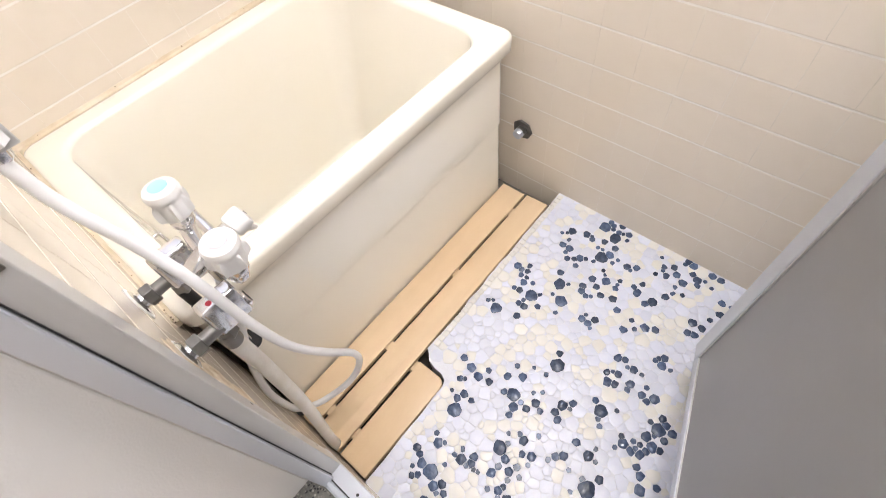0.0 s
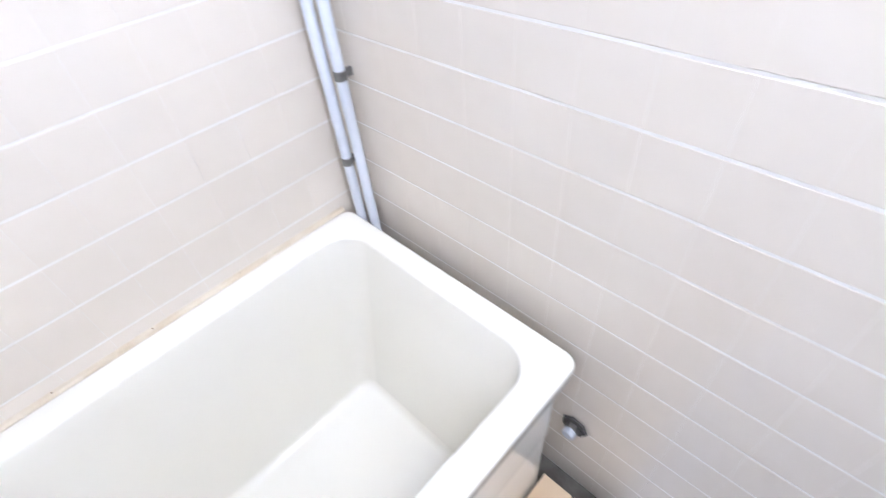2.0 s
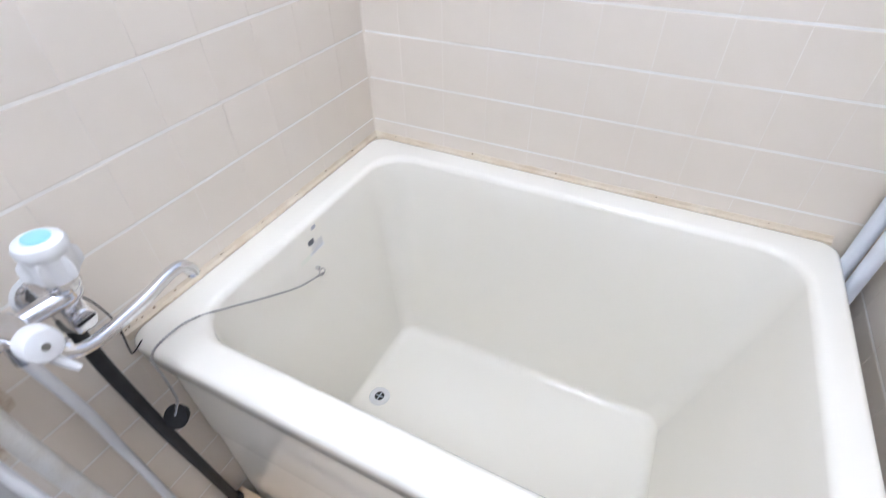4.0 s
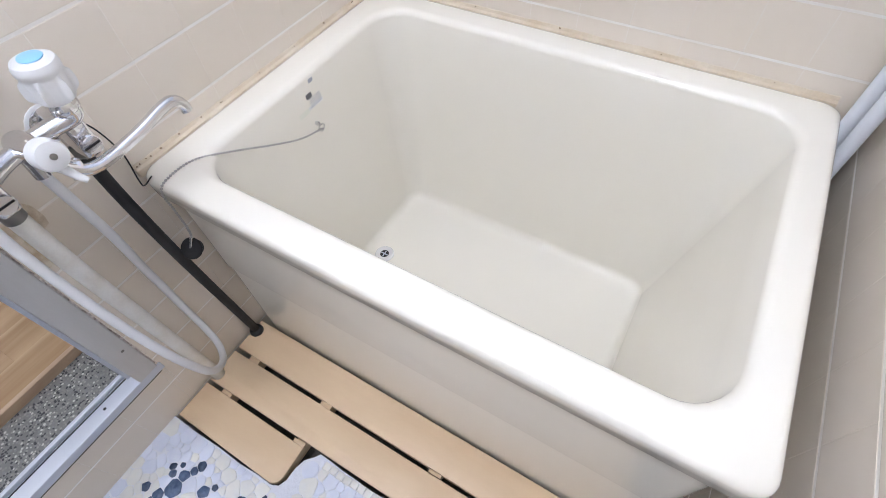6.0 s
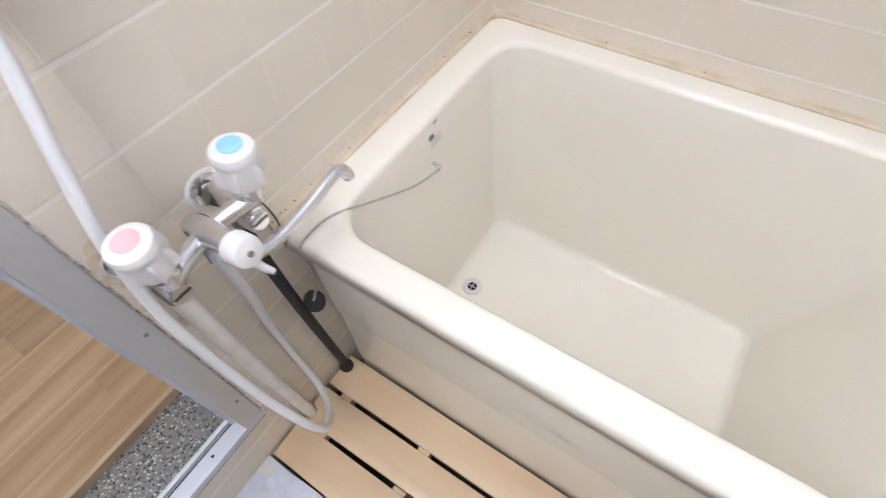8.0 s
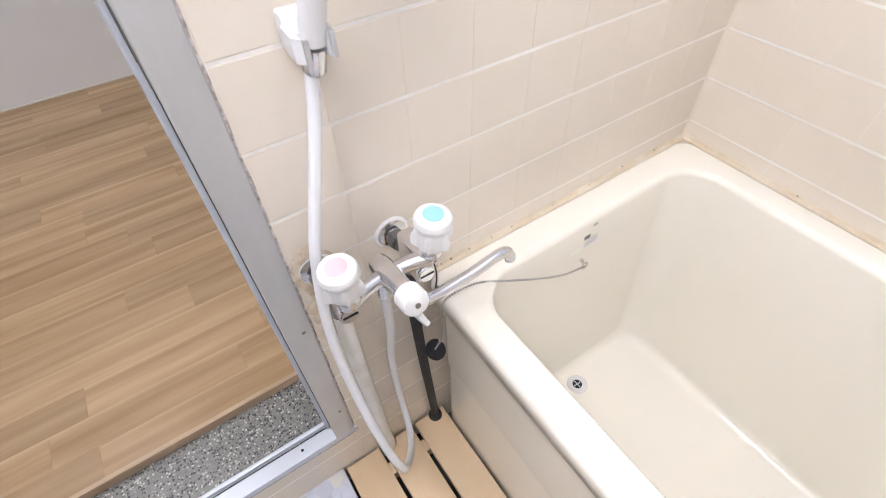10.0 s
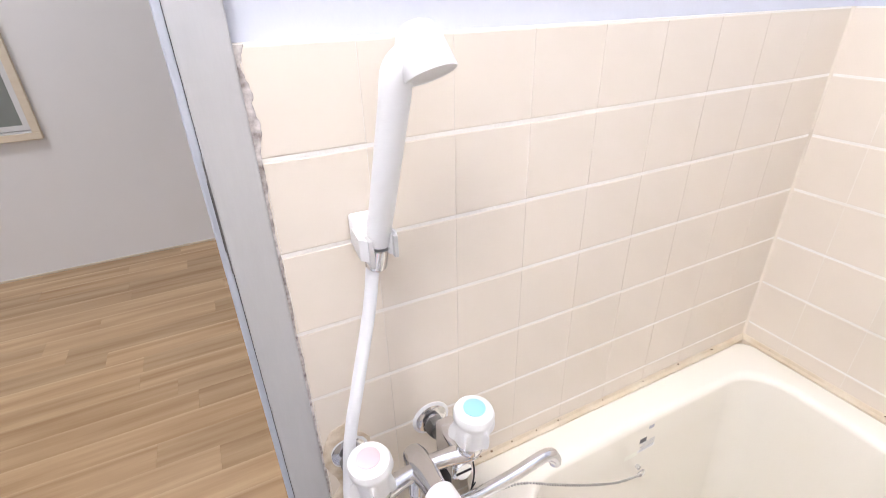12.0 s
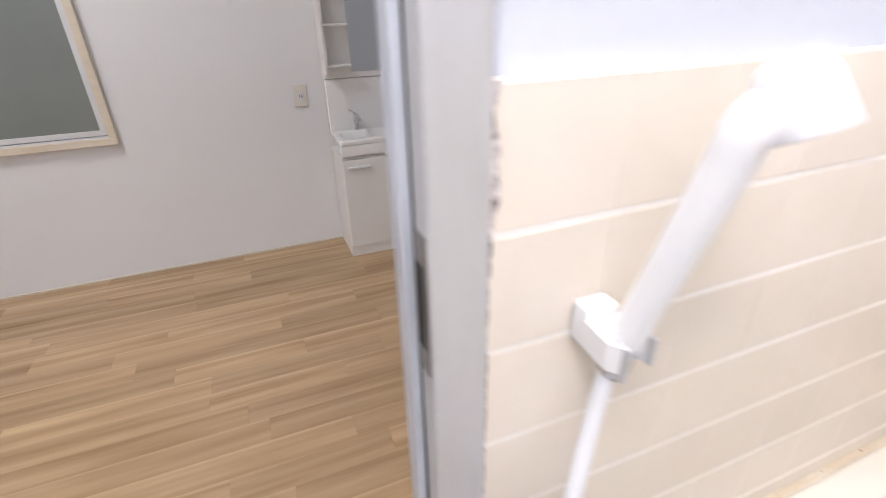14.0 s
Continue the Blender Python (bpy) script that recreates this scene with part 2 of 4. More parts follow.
def smooth_path(points, steps=8):
    """Catmull-Rom points through the given ones."""
    p = [Vector(q) for q in points]
    p = [2 * p[0] - p[1]] + p + [2 * p[-1] - p[-2]]
    out = []
    for i in range(1, len(p) - 2):
        for k in range(steps):
            t = k / steps
            out.append(0.5 * (2 * p[i] + (p[i + 1] - p[i - 1]) * t + (2 * p[i - 1] - 5 * p[i] + 4 * p[i + 1] - p[i + 2]) * t * t
                              + (3 * p[i] - p[i - 1] - 3 * p[i + 1] + p[i + 2]) * t ** 3))
    return out + [p[-2]]


def tube(bm, points, radius, n=12, steps=8):
    """A round tube along a smooth path; radius is a number or one a path point's share (0 to 1)."""
    path = smooth_path(points, steps)
    rings, side = [], None
    for i, q in enumerate(path):
        d = (path[min(i + 1, len(path) - 1)] - path[max(i - 1, 0)]).normalized()
        side = (side - d * side.dot(d)).normalized() if side else d.orthogonal().normalized()
        up = d.cross(side)
        r = radius(i / (len(path) - 1)) if callable(radius) else radius
        rings.append([bm.verts.new(q + r * (math.cos(a) * side + math.sin(a) * up)) for a in (2 * math.pi * k / n for k in range(n))])
    for a, b in zip(rings, rings[1:]):
        for k in range(n):
            bm.faces.new((a[k], a[(k + 1) % n], b[(k + 1) % n], b[k]))
    bm.faces.new(rings[0][::-1])
    bm.faces.new(rings[-1])
    return bm


def rounded(x0, x1, y0, y1, r, n=7):
    """The outline of a rectangle with round corners."""
    out = []
    for cx, cy, a0 in ((x1 - r, y1 - r, 0), (x0 + r, y1 - r, 90), (x0 + r, y0 + r, 180), (x1 - r, y0 + r, 270)):
        for k in range(n + 1):
            a = radians(a0 + 90 * k / n)
            out.append((cx + r * math.cos(a), cy + r * math.sin(a)))
    return out


def loft(bm, rings, close=True):
    """Skins a row of outlines of (x, y, z)."""
    made = [[bm.verts.new(v) for v in ring] for ring in rings]
    for a, b in zip(made, made[1:]):
        for k in range(len(a)):
            bm.faces.new((a[k], a[(k + 1) % len(a)], b[(k + 1) % len(a)], b[k]))
    if close:
        bm.faces.new(made[-1])
    return made


def structure(name, bm, mat, label, category, smooth=False):
    return tagged(part(name, bm, mat, None, label, smooth), "", category, "", "structure")


# ---- the rooms' shell ----
FAR, RIGHT, TOP, TUB_X = 1.116, 1.80, 2.60, 0.010    # far wall, wall behind the door leaf, bathroom ceiling, tiles beside the tub
PITCH, ROW0, COL0 = 0.1088, -0.006, 0.012    # tile spacing and first joints
TILE_TOP = ROW0 + 12 * PITCH
SILL, DOOR_L, DOOR_R, DOOR_H = 0.19, 1.0, 1.785, 1.99
ROOM_Z, ROOM_BACK, ROOM_L, ROOM_R, ROOM_TOP = 0.195, -2.15, -0.05, 3.3, 2.75
PIT = -0.10                                  # bottom of the gutter under the tub and boards

bm = bmesh.new()
for lo, hi in (((-0.1, -0.2, PIT - 0.1), (DOOR_L, -0.012, ROOM_TOP)), ((DOOR_R, -0.2, PIT - 0.1), (RIGHT + 0.1, -0.012, ROOM_TOP)),
               ((DOOR_L, -0.2, DOOR_H), (DOOR_R, -0.012, ROOM_TOP)), ((DOOR_L, -0.2, PIT - 0.1), (DOOR_R, -0.012, 0.155))):
    box(bm, lo, hi)
wall_door = structure("wall_door", bm, PAINT, "white painted wall with beige tiles below and a doorway", "wall")
wall_tub = structure("wall_tub", boxed((-0.1, -0.012, PIT - 0.1), (-0.012, FAR + 0.1, TOP)), PAINT, "white painted wall with beige tiles beside the tub", "wall")
wall_far = structure("wall_far", boxed((-0.012, FAR + 0.012, PIT - 0.1), (RIGHT + 0.1, FAR + 0.1, TOP)), PAINT, "white painted wall with rows of beige tiles", "wall")
wall_side = structure("wall_side", boxed((RIGHT + 0.012, -0.012, PIT - 0.1), (RIGHT + 0.1, FAR + 0.012, TOP)), PAINT, "white painted wall behind the open door", "wall")
structure("ceiling", boxed((-0.1, -0.012, TOP), (RIGHT + 0.1, FAR + 0.1, TOP + 0.08)), CEIL, "plain white bathroom ceiling", "ceiling")
structure("wall_room_back", boxed((ROOM_L - 0.1, ROOM_BACK - 0.1, 0.0), (ROOM_R + 0.1, ROOM_BACK, ROOM_TOP)), PAPER, "white papered wall with a frosted window", "wall")
structure("wall_room_left", boxed((ROOM_L - 0.1, ROOM_BACK, 0.0), (ROOM_L, -0.2, ROOM_TOP)), PAPER, "white papered wall beside the washstand", "wall")
structure("wall_room_right", boxed((ROOM_R, ROOM_BACK, 0.0), (ROOM_R + 0.1, -0.2, ROOM_TOP)), PAPER, "white papered wall closing the room", "wall")
structure("wall_room_front", boxed((RIGHT + 0.1, -0.2, 0.0), (ROOM_R + 0.1, -0.1, ROOM_TOP)), PAPER, "white papered wall beside the bathroom door", "wall")
structure("ceiling_room", boxed((ROOM_L - 0.1, ROOM_BACK - 0.1, ROOM_TOP), (ROOM_R + 0.1, -0.012, ROOM_TOP + 0.1)), CEIL, "plain white room ceiling", "ceiling")
floor_room = structure("floor_room", boxed((ROOM_L, ROOM_BACK, ROOM_Z - 0.12), (ROOM_R, -0.2, ROOM_Z - 0.012)), GUTTER, "light oak strip floor of the room", "floor")
structure("threshold", boxed((DOOR_L - 0.005, -0.2, 0.10), (DOOR_R + 0.005, -0.052, 0.168), 0.002), TERRAZZO, "grey terrazzo threshold outside the bathroom door", "threshold")
# gutter bottom; the gaps' shade is put into its colour
structure("gutter_floor", boxed((-0.012, -0.012, PIT - 0.08), (1.10, FAR + 0.012, PIT)), GUTTER, "dirty mortar gutter, darkened for the shade under the boards", "floor")

# white reveal lining beside the terrazzo
for x0, x1, nm in ((DOOR_L - 0.012, DOOR_L + 0.004, "trim_left"), (DOOR_R - 0.004, DOOR_R + 0.012, "trim_right")):
    structure(nm, boxed((x0, -0.215, 0.17), (x1, -0.07, DOOR_H), 0.003), PAPER, "white painted door reveal", "trim")
structure("baseboard", boxed((ROOM_L, ROOM_BACK, ROOM_Z), (ROOM_R, ROOM_BACK + 0.006, ROOM_Z + 0.008), 0.001), TRIM, "thin wooden bead along the back wall", "baseboard")


# cove in the tiled corners
for nm, x, y in (("trim_corner_door", TUB_X, 0.0), ("trim_corner_far", TUB_X, FAR)):
    sy = 1 if y == 0.0 else -1
    structure(nm, prism(bmesh.new(), [(x - 0.003, y - sy * 0.003), (x + 0.004, y - sy * 0.003), (x + 0.004, y + sy * 0.0006), (x + 0.0018, y + sy * 0.0018), (x + 0.0006, y + sy * 0.004), (x - 0.003, y + sy * 0.004)], 0.56, TILE_TOP),
              TILE, "narrow beige filler in the tiled corner", "trim")


# ---- bathtub ----
DRAIN_X, DRAIN_Y = 0.386, 0.174


def bathtub():
    tub = thing("bathtub", "cream enamel bathtub standing against the tiled corner", "bathtub")
    x0, x1, y0, y1, top = 0.013, 0.774, 0.004, 1.060, 0.6
    def ring(x0, x1, y0, y1, r, z):
        return [(x, y, z) for x, y in rounded(x0, x1, y0, y1, r)]
    bm = bmesh.new()
    rows = [ring(x0 + 0.015, x1 - dx, y0 + 0.012, y1 - 0.021, 0.035, z) for dx, z in
            ((0.0270, PIT + 0.004), (0.0268, 0.150), (0.0266, 0.292), (0.0266, 0.299), (0.0216, 0.3035), (0.0212, 0.310), (0.0208, 0.40), (0.0195, 0.48), (0.0190, 0.522))]
    rows += [
            ring(x0 + 0.012, x1 - 0.016, y0 + 0.010, y1 - 0.014, 0.035, 0.535),
            ring(x0 + 0.003, x1 - 0.002, y0 + 0.003, y1 - 0.003, 0.030, 0.552)]
    for k in range(7):
        a = radians(90 * k / 6)
        i = 0.014 * (1 - math.cos(a))
        rows.append(ring(x0 + i, x1 - i, y0 + i, y1 - i, 0.032, top - 0.014 + 0.014 * math.sin(a)))
    ix0, ix1, iy0, iy1 = 0.078, 0.710, 0.076, 1.004
    rows.append(ring(ix0 - 0.012, ix1 + 0.012, iy0 - 0.012, iy1 + 0.012, 0.085, top - 0.001))
    for k in range(1, 6):
        a = radians(80 * k / 5)
        i = 0.016 * math.sin(a) - 0.012
        rows.append(ring(ix0 + i, ix1 - i, iy0 + i, iy1 - i, 0.08, top - 0.018 * (1 - math.cos(a)) - 0.001))
    fx0, fx1, fy0, fy1, fz, cove = 0.116, 0.668, 0.116, 0.905, -0.018, 0.026
    for k in range(1, 9):
        t = k / 8
        rows.append(ring(ix0 + (fx0 - ix0) * t, ix1 + (fx1 - ix1) * t, iy0 + (fy0 - iy0) * t,
                         iy1 + (fy1 - iy1) * t, 0.08 - 0.03 * t, top - 0.02 - (top - 0.02 - fz - cove) * t))
    for k in range(1, 7):
        a = radians(90 * k / 6)
        i = cove * (1 - math.cos(a))
        rows.append(ring(fx0 + i, fx1 - i, fy0 + i, fy1 - i, 0.05, fz + cove * (1 - math.sin(a))))
    loft(bm, rows)
    part("shell", bm, TUB, tub, smooth=True)
    # plug hole
    at = Matrix.Translation((DRAIN_X, DRAIN_Y, fz))
    ring_part = part("drain_ring", lathe(bmesh.new(), ((0.014, 0.0005), (0.014, 0.003), (0.019, 0.0045), (0.027, 0.004), (0.030, 0.0005)), at, 28, False), material("polished_drain_metal", (0.86, 0.85, 0.83), 0.22, metal=0.1, second=(0.82, 0.81, 0.79), scale=20), tub, "round chrome drain ring", True)
    part("drain_hole", lathe(bmesh.new(), ((0.0155, 0.0008), (0.0155, 0.0016)), at, 24), BLACK, tub, "dark drain opening")
    bm = bmesh.new()
    box(bm, (DRAIN_X - 0.0115, DRAIN_Y - 0.0013, fz + 0.0016), (DRAIN_X + 0.0115, DRAIN_Y + 0.0013, fz + 0.0034))
    box(bm, (DRAIN_X - 0.0013, DRAIN_Y - 0.0115, fz + 0.0016), (DRAIN_X + 0.0013, DRAIN_Y + 0.0115, fz + 0.0034))
    part("drain_cross", bm, ALU_LIGHT, tub, "steel cross bar in the drain")
    # stickers on the end wall, slightly leaning with it
    lean = Matrix.Translation((0, 0.0798, 0.545)) @ Matrix.Rotation(radians(1.2), 4, "X")
    def label_card(name, x, z, w, h, mat, text):
        return part(name, bmesh_at(boxed((x - w / 2, -0.003, z - h / 2), (x + w / 2, 0.0005, z + h / 2)), lean), mat, tub, text)
    card = label_card("sticker", 0.392, -0.008, 0.048, 0.046, STICKER, "small pale care sticker with dark print")
    part("print_block", bmesh_at(boxed((0.396, 0.0005, -0.004), (0.414, 0.0008, 0.008)), lean), INK, card)
    for k in range(5):
        part("print_line", bmesh_at(boxed((0.371, 0.0005, -0.027 + 0.005 * k), (0.410 - 0.004 * (k % 2), 0.0008, -0.0252 + 0.005 * k)), lean), INK_GREY, card)
    label_card("sticker", 0.432, -0.022, 0.034, 0.026, STICKER_GREEN, "faded greenish sticker")
    round_card = label_card("sticker", 0.388, 0.032, 0.018, 0.018, STICKER, "tiny pale sticker with a grey mark")
    part("print_line", bmesh_at(boxed((0.381, 0.0005, 0.027), (0.395, 0.0008, 0.036)), lean), INK_GREY, round_card)
    return tub


def bmesh_at(bm, m):
    bm.transform(m)
    return bm


bathtub()


def plug_chain():
    """Chain from the tub's end wall over the rim, with the rubber plug hanging outside."""
    ob = thing("plug_and_chain", "black rubber plug on a steel chain over the tub rim", "bath plug")
    hook = part("hook", rod(bmesh.new(), (0.41, 0.078, 0.478), (0.41, 0.090, 0.478), 0.005), CHROME, ob, "chrome wall hook", True)
    bm = bmesh.new()
    n = 16
    for k in range(n):
        a, b = 2 * math.pi * k / n, 2 * math.pi * (k + 1) / n
        rod(bm, (0.41 + 0.009 * math.cos(a), 0.0965, 0.470 + 0.009 * math.sin(a)), (0.41 + 0.009 * math.cos(b), 0.0965, 0.470 + 0.009 * math.sin(b)), 0.0018, n=6)
    part("ring", bm, CHROME, hook, "chrome ring", True)
    path = smooth_path(((0.41, 0.0965, 0.466), (0.48, 0.099, 0.490), (0.556, 0.099, 0.532), (0.632, 0.094, 0.576), (0.700, 0.078, 0.6035), (0.755, 0.072, 0.6035),
                        (0.7785, 0.073, 0.590), (0.7795, 0.073, 0.545), (0.780, 0.071, 0.49), (0.783, 0.068, 0.462)), 14)
    # evenly spaced beads
    beads, last = [], None
    for a, b in zip(path, path[1:]):
        for k in range(6):
            q = a.lerp(b, k / 6)
            if last is None or (q - last).length > 0.0054:
                beads.append(q)
                last = q
    bm = bmesh.new()
    for a, b in zip(beads, beads[1:]):
        rod(bm, a, b, 0.0008, n=5)
        lathe(bm, ((0.0005, -0.0026), (0.0021, -0.0015), (0.0026, 0), (0.0021, 0.0015), (0.0005, 0.0026)), Matrix.Translation(a), 7)
    part("chain", bm, CHAIN, ob, "steel bead chain", True)
    m = Matrix.Translation((0.793, 0.066, 0.437)) @ Matrix.Rotation(radians(42), 4, "Y") @ Matrix.Rotation(radians(-18), 4, "X")
    plug = part("plug", lathe(bmesh.new(), ((0.015, -0.012), (0.017, 0.0), (0.021, 0.002), (0.0225, 0.005), (0.021, 0.009), (0.008, 0.0105)), m, 28), BLACK, ob, "round black rubber plug", True)
    part("plug_eye", rod(bmesh.new(), (0.797, 0.067, 0.444), (0.784, 0.068, 0.464), 0.0035), CHROME, plug, "chrome plug eye", True)
    return ob


plug_chain()

# caulk along the tub's two walled edges: a sloped fillet with mould at the tile joints
def caulk(name, at, turn, length, spots):
    m = Matrix.Translation(at) @ Matrix.Rotation(radians(turn), 4, "Z")
    rnd = random.Random(int(length * 100))
    bm, rows, n = bmesh.new(), [], 60
    for k in range(n + 1):
        x = length * k / n
        w, h = 0.0095 + rnd.uniform(-0.0010, 0.0010), 0.6105 + rnd.uniform(-0.0009, 0.0009)
        rows.append([bm.verts.new(m @ Vector(v)) for v in ((x, -0.004, 0.588), (x, -0.004, h), (x, 0.0012, h), (x, 0.0036, 0.6042), (x, w, 0.6012), (x, w, 0.588))])
    for a, b in zip(rows, rows[1:]):
        for k in range(6):
            bm.faces.new((a[k], a[(k + 1) % 6], b[(k + 1) % 6], b[k]))
    bm.faces.new(rows[0][::-1])
    bm.faces.new(rows[-1])
    ob = structure(name, bm, CAULK, "yellowed stained caulk along the tub rim", "caulk", True)
    for x in spots:
        for k in range(rnd.choice((1, 1, 2))):
            q = m @ Vector((x + rnd.uniform(-0.004, 0.004), 0.0016 + rnd.uniform(0, 0.002), 0.6090 - rnd.uniform(0, 0.003)))
            r = rnd.uniform(0.0012, 0.0026)
            part("mould_spot", lathe(bmesh.new(), ((0.3 * r, -0.6 * r), (r, -0.1 * r), (0.8 * r, 0.5 * r), (0.2 * r, 0.8 * r)), Matrix.Translation(q), 7), MOULD, ob, "", True)
    return ob


caulk("trim_caulk_end", (TUB_X, 0.0, 0.0), 0, 0.760, [COL0 + PITCH * k - TUB_X for k in range(1, 8)] + [0.60, 0.70, 0.72, 0.735, 0.75])
caulk("trim_caulk_side", (TUB_X, 1.045, 0.0), -90, 1.045, [0.11 + PITCH * 2 * k for k in range(5)])


# ---- wooden boards over the gutter ----
def duckboard():
    ob = thing("duckboard", "pale beige slatted duckboard lying over the gutter beside the tub", "duckboard")
    def board(outline, label=""):
        bm = prism(bmesh.new(), outline, -0.020, 0.0)
        bmesh.ops.bevel(bm, geom=[e for e in bm.edges if abs(e.verts[0].co.z - e.verts[1].co.z) < 1e-6], offset=0.002, segments=2, affect="EDGES", profile=0.5)
        return part("slat", bm, SLAT, ob, label, True)
    def arc(cx, cy, r, a0, a1, n=6):
        return [(cx + r * math.cos(radians(a0 + (a1 - a0) * k / n)), cy + r * math.sin(radians(a0 + (a1 - a0) * k / n))) for k in range(n + 1)]
    # the inner boards have a notch for a pipe at the wall
    board([(0.754, 0.006), (0.765, 0.006)] + arc(0.784, 0.018, 0.0185, 200, -20, 8) + [(0.803, 0.006), (0.846, 0.006), (0.846, 1.037), (0.754, 1.037)])
    board([(0.858, 0.006), (0.909, 0.006)] + arc(0.929, 0.016, 0.0185, 200, -20, 8) + [(0.948, 0.006), (0.950, 0.006), (0.939, 1.045), (0.855, 1.04)])
    board([(0.960, 0.006), (1.056, 0.006)] + arc(1.034, 0.311, 0.024, 0, 90) + [(0.960, 0.335)], "short board with a rounded corner")
    for y in (0.055, 0.30):
        part("batten", boxed((0.762, y, -0.045), (1.040, y + 0.032, -0.0215), 0.001), SLAT, ob)
    for y in (0.62, 0.93):
        part("batten", boxed((0.762, y, -0.045), (0.925, y + 0.032, -0.0215), 0.001), SLAT, ob)
    for y in (0.055, 0.30):
        for x0, x1 in ((0.8465, 0.8575), (0.9505, 0.9595)):
            part("spacer", boxed((x0, y, -0.0215), (x1, y + 0.032, -0.004)), SLAT, ob)
    for y in (0.62, 0.93):
        part("spacer", boxed((0.8465, y, -0.0215), (0.8545, y + 0.032, -0.004)), SLAT, ob)
    # feet down to the gutter
    for x in (0.775, 0.90):
        for y in (0.05, 0.5, 0.98):
            part("foot", boxed((x, y, PIT + 0.001), (x + 0.025, y + 0.03, -0.0205)), SLAT, ob)
    part("foot", boxed((0.98, 0.18, PIT + 0.001), (1.005, 0.21, -0.0205)), SLAT, ob)
    return ob


duckboard()


# ---- tap ----
def knob(ob, base, axis, cap_mat, cap_label):
    """A white lobed handle on its stem, with a coloured cap."""
    m = along(base, Vector(base) + Vector(axis))
    bm = bmesh.new()
    n, rows = 84, ((0.018, 0.0), (0.0205, 0.002), (0.0215, 0.005), (0.0218, 0.009), (0.0219, 0.014), (0.0221, 0.022), (0.0225, 0.030), (0.0229, 0.034), (0.0233, 0.037), (0.0252, 0.0405), (0.0258, 0.047), (0.0235, 0.0525), (0.018, 0.0555), (0.0140, 0.0558))
    rings = []
    for r, h in rows:
        ring = []
        for k in range(n):
            a = 2 * math.pi * k / n
            lobe = max(0.0, math.cos(6 * a)) ** 5 * 0.0080 * max(0.0, 1 - ((h - 0.019) / 0.0165) ** 4)
            ring.append(m @ Vector(((r + lobe) * math.cos(a), (r + lobe) * math.sin(a), h)))
        rings.append(ring)
    made = loft(bm, rings)
    bm.faces.new(made[0][::-1])
    handle = part("knob", bm, WHITE_PLASTIC, ob, "white lobed plastic handle", True)
    part("cap", lathe(bmesh.new(), ((0.0138, 0.0552), (0.0138, 0.0568), (0.0122, 0.0574)), m, 24), cap_mat, handle, cap_label, True)


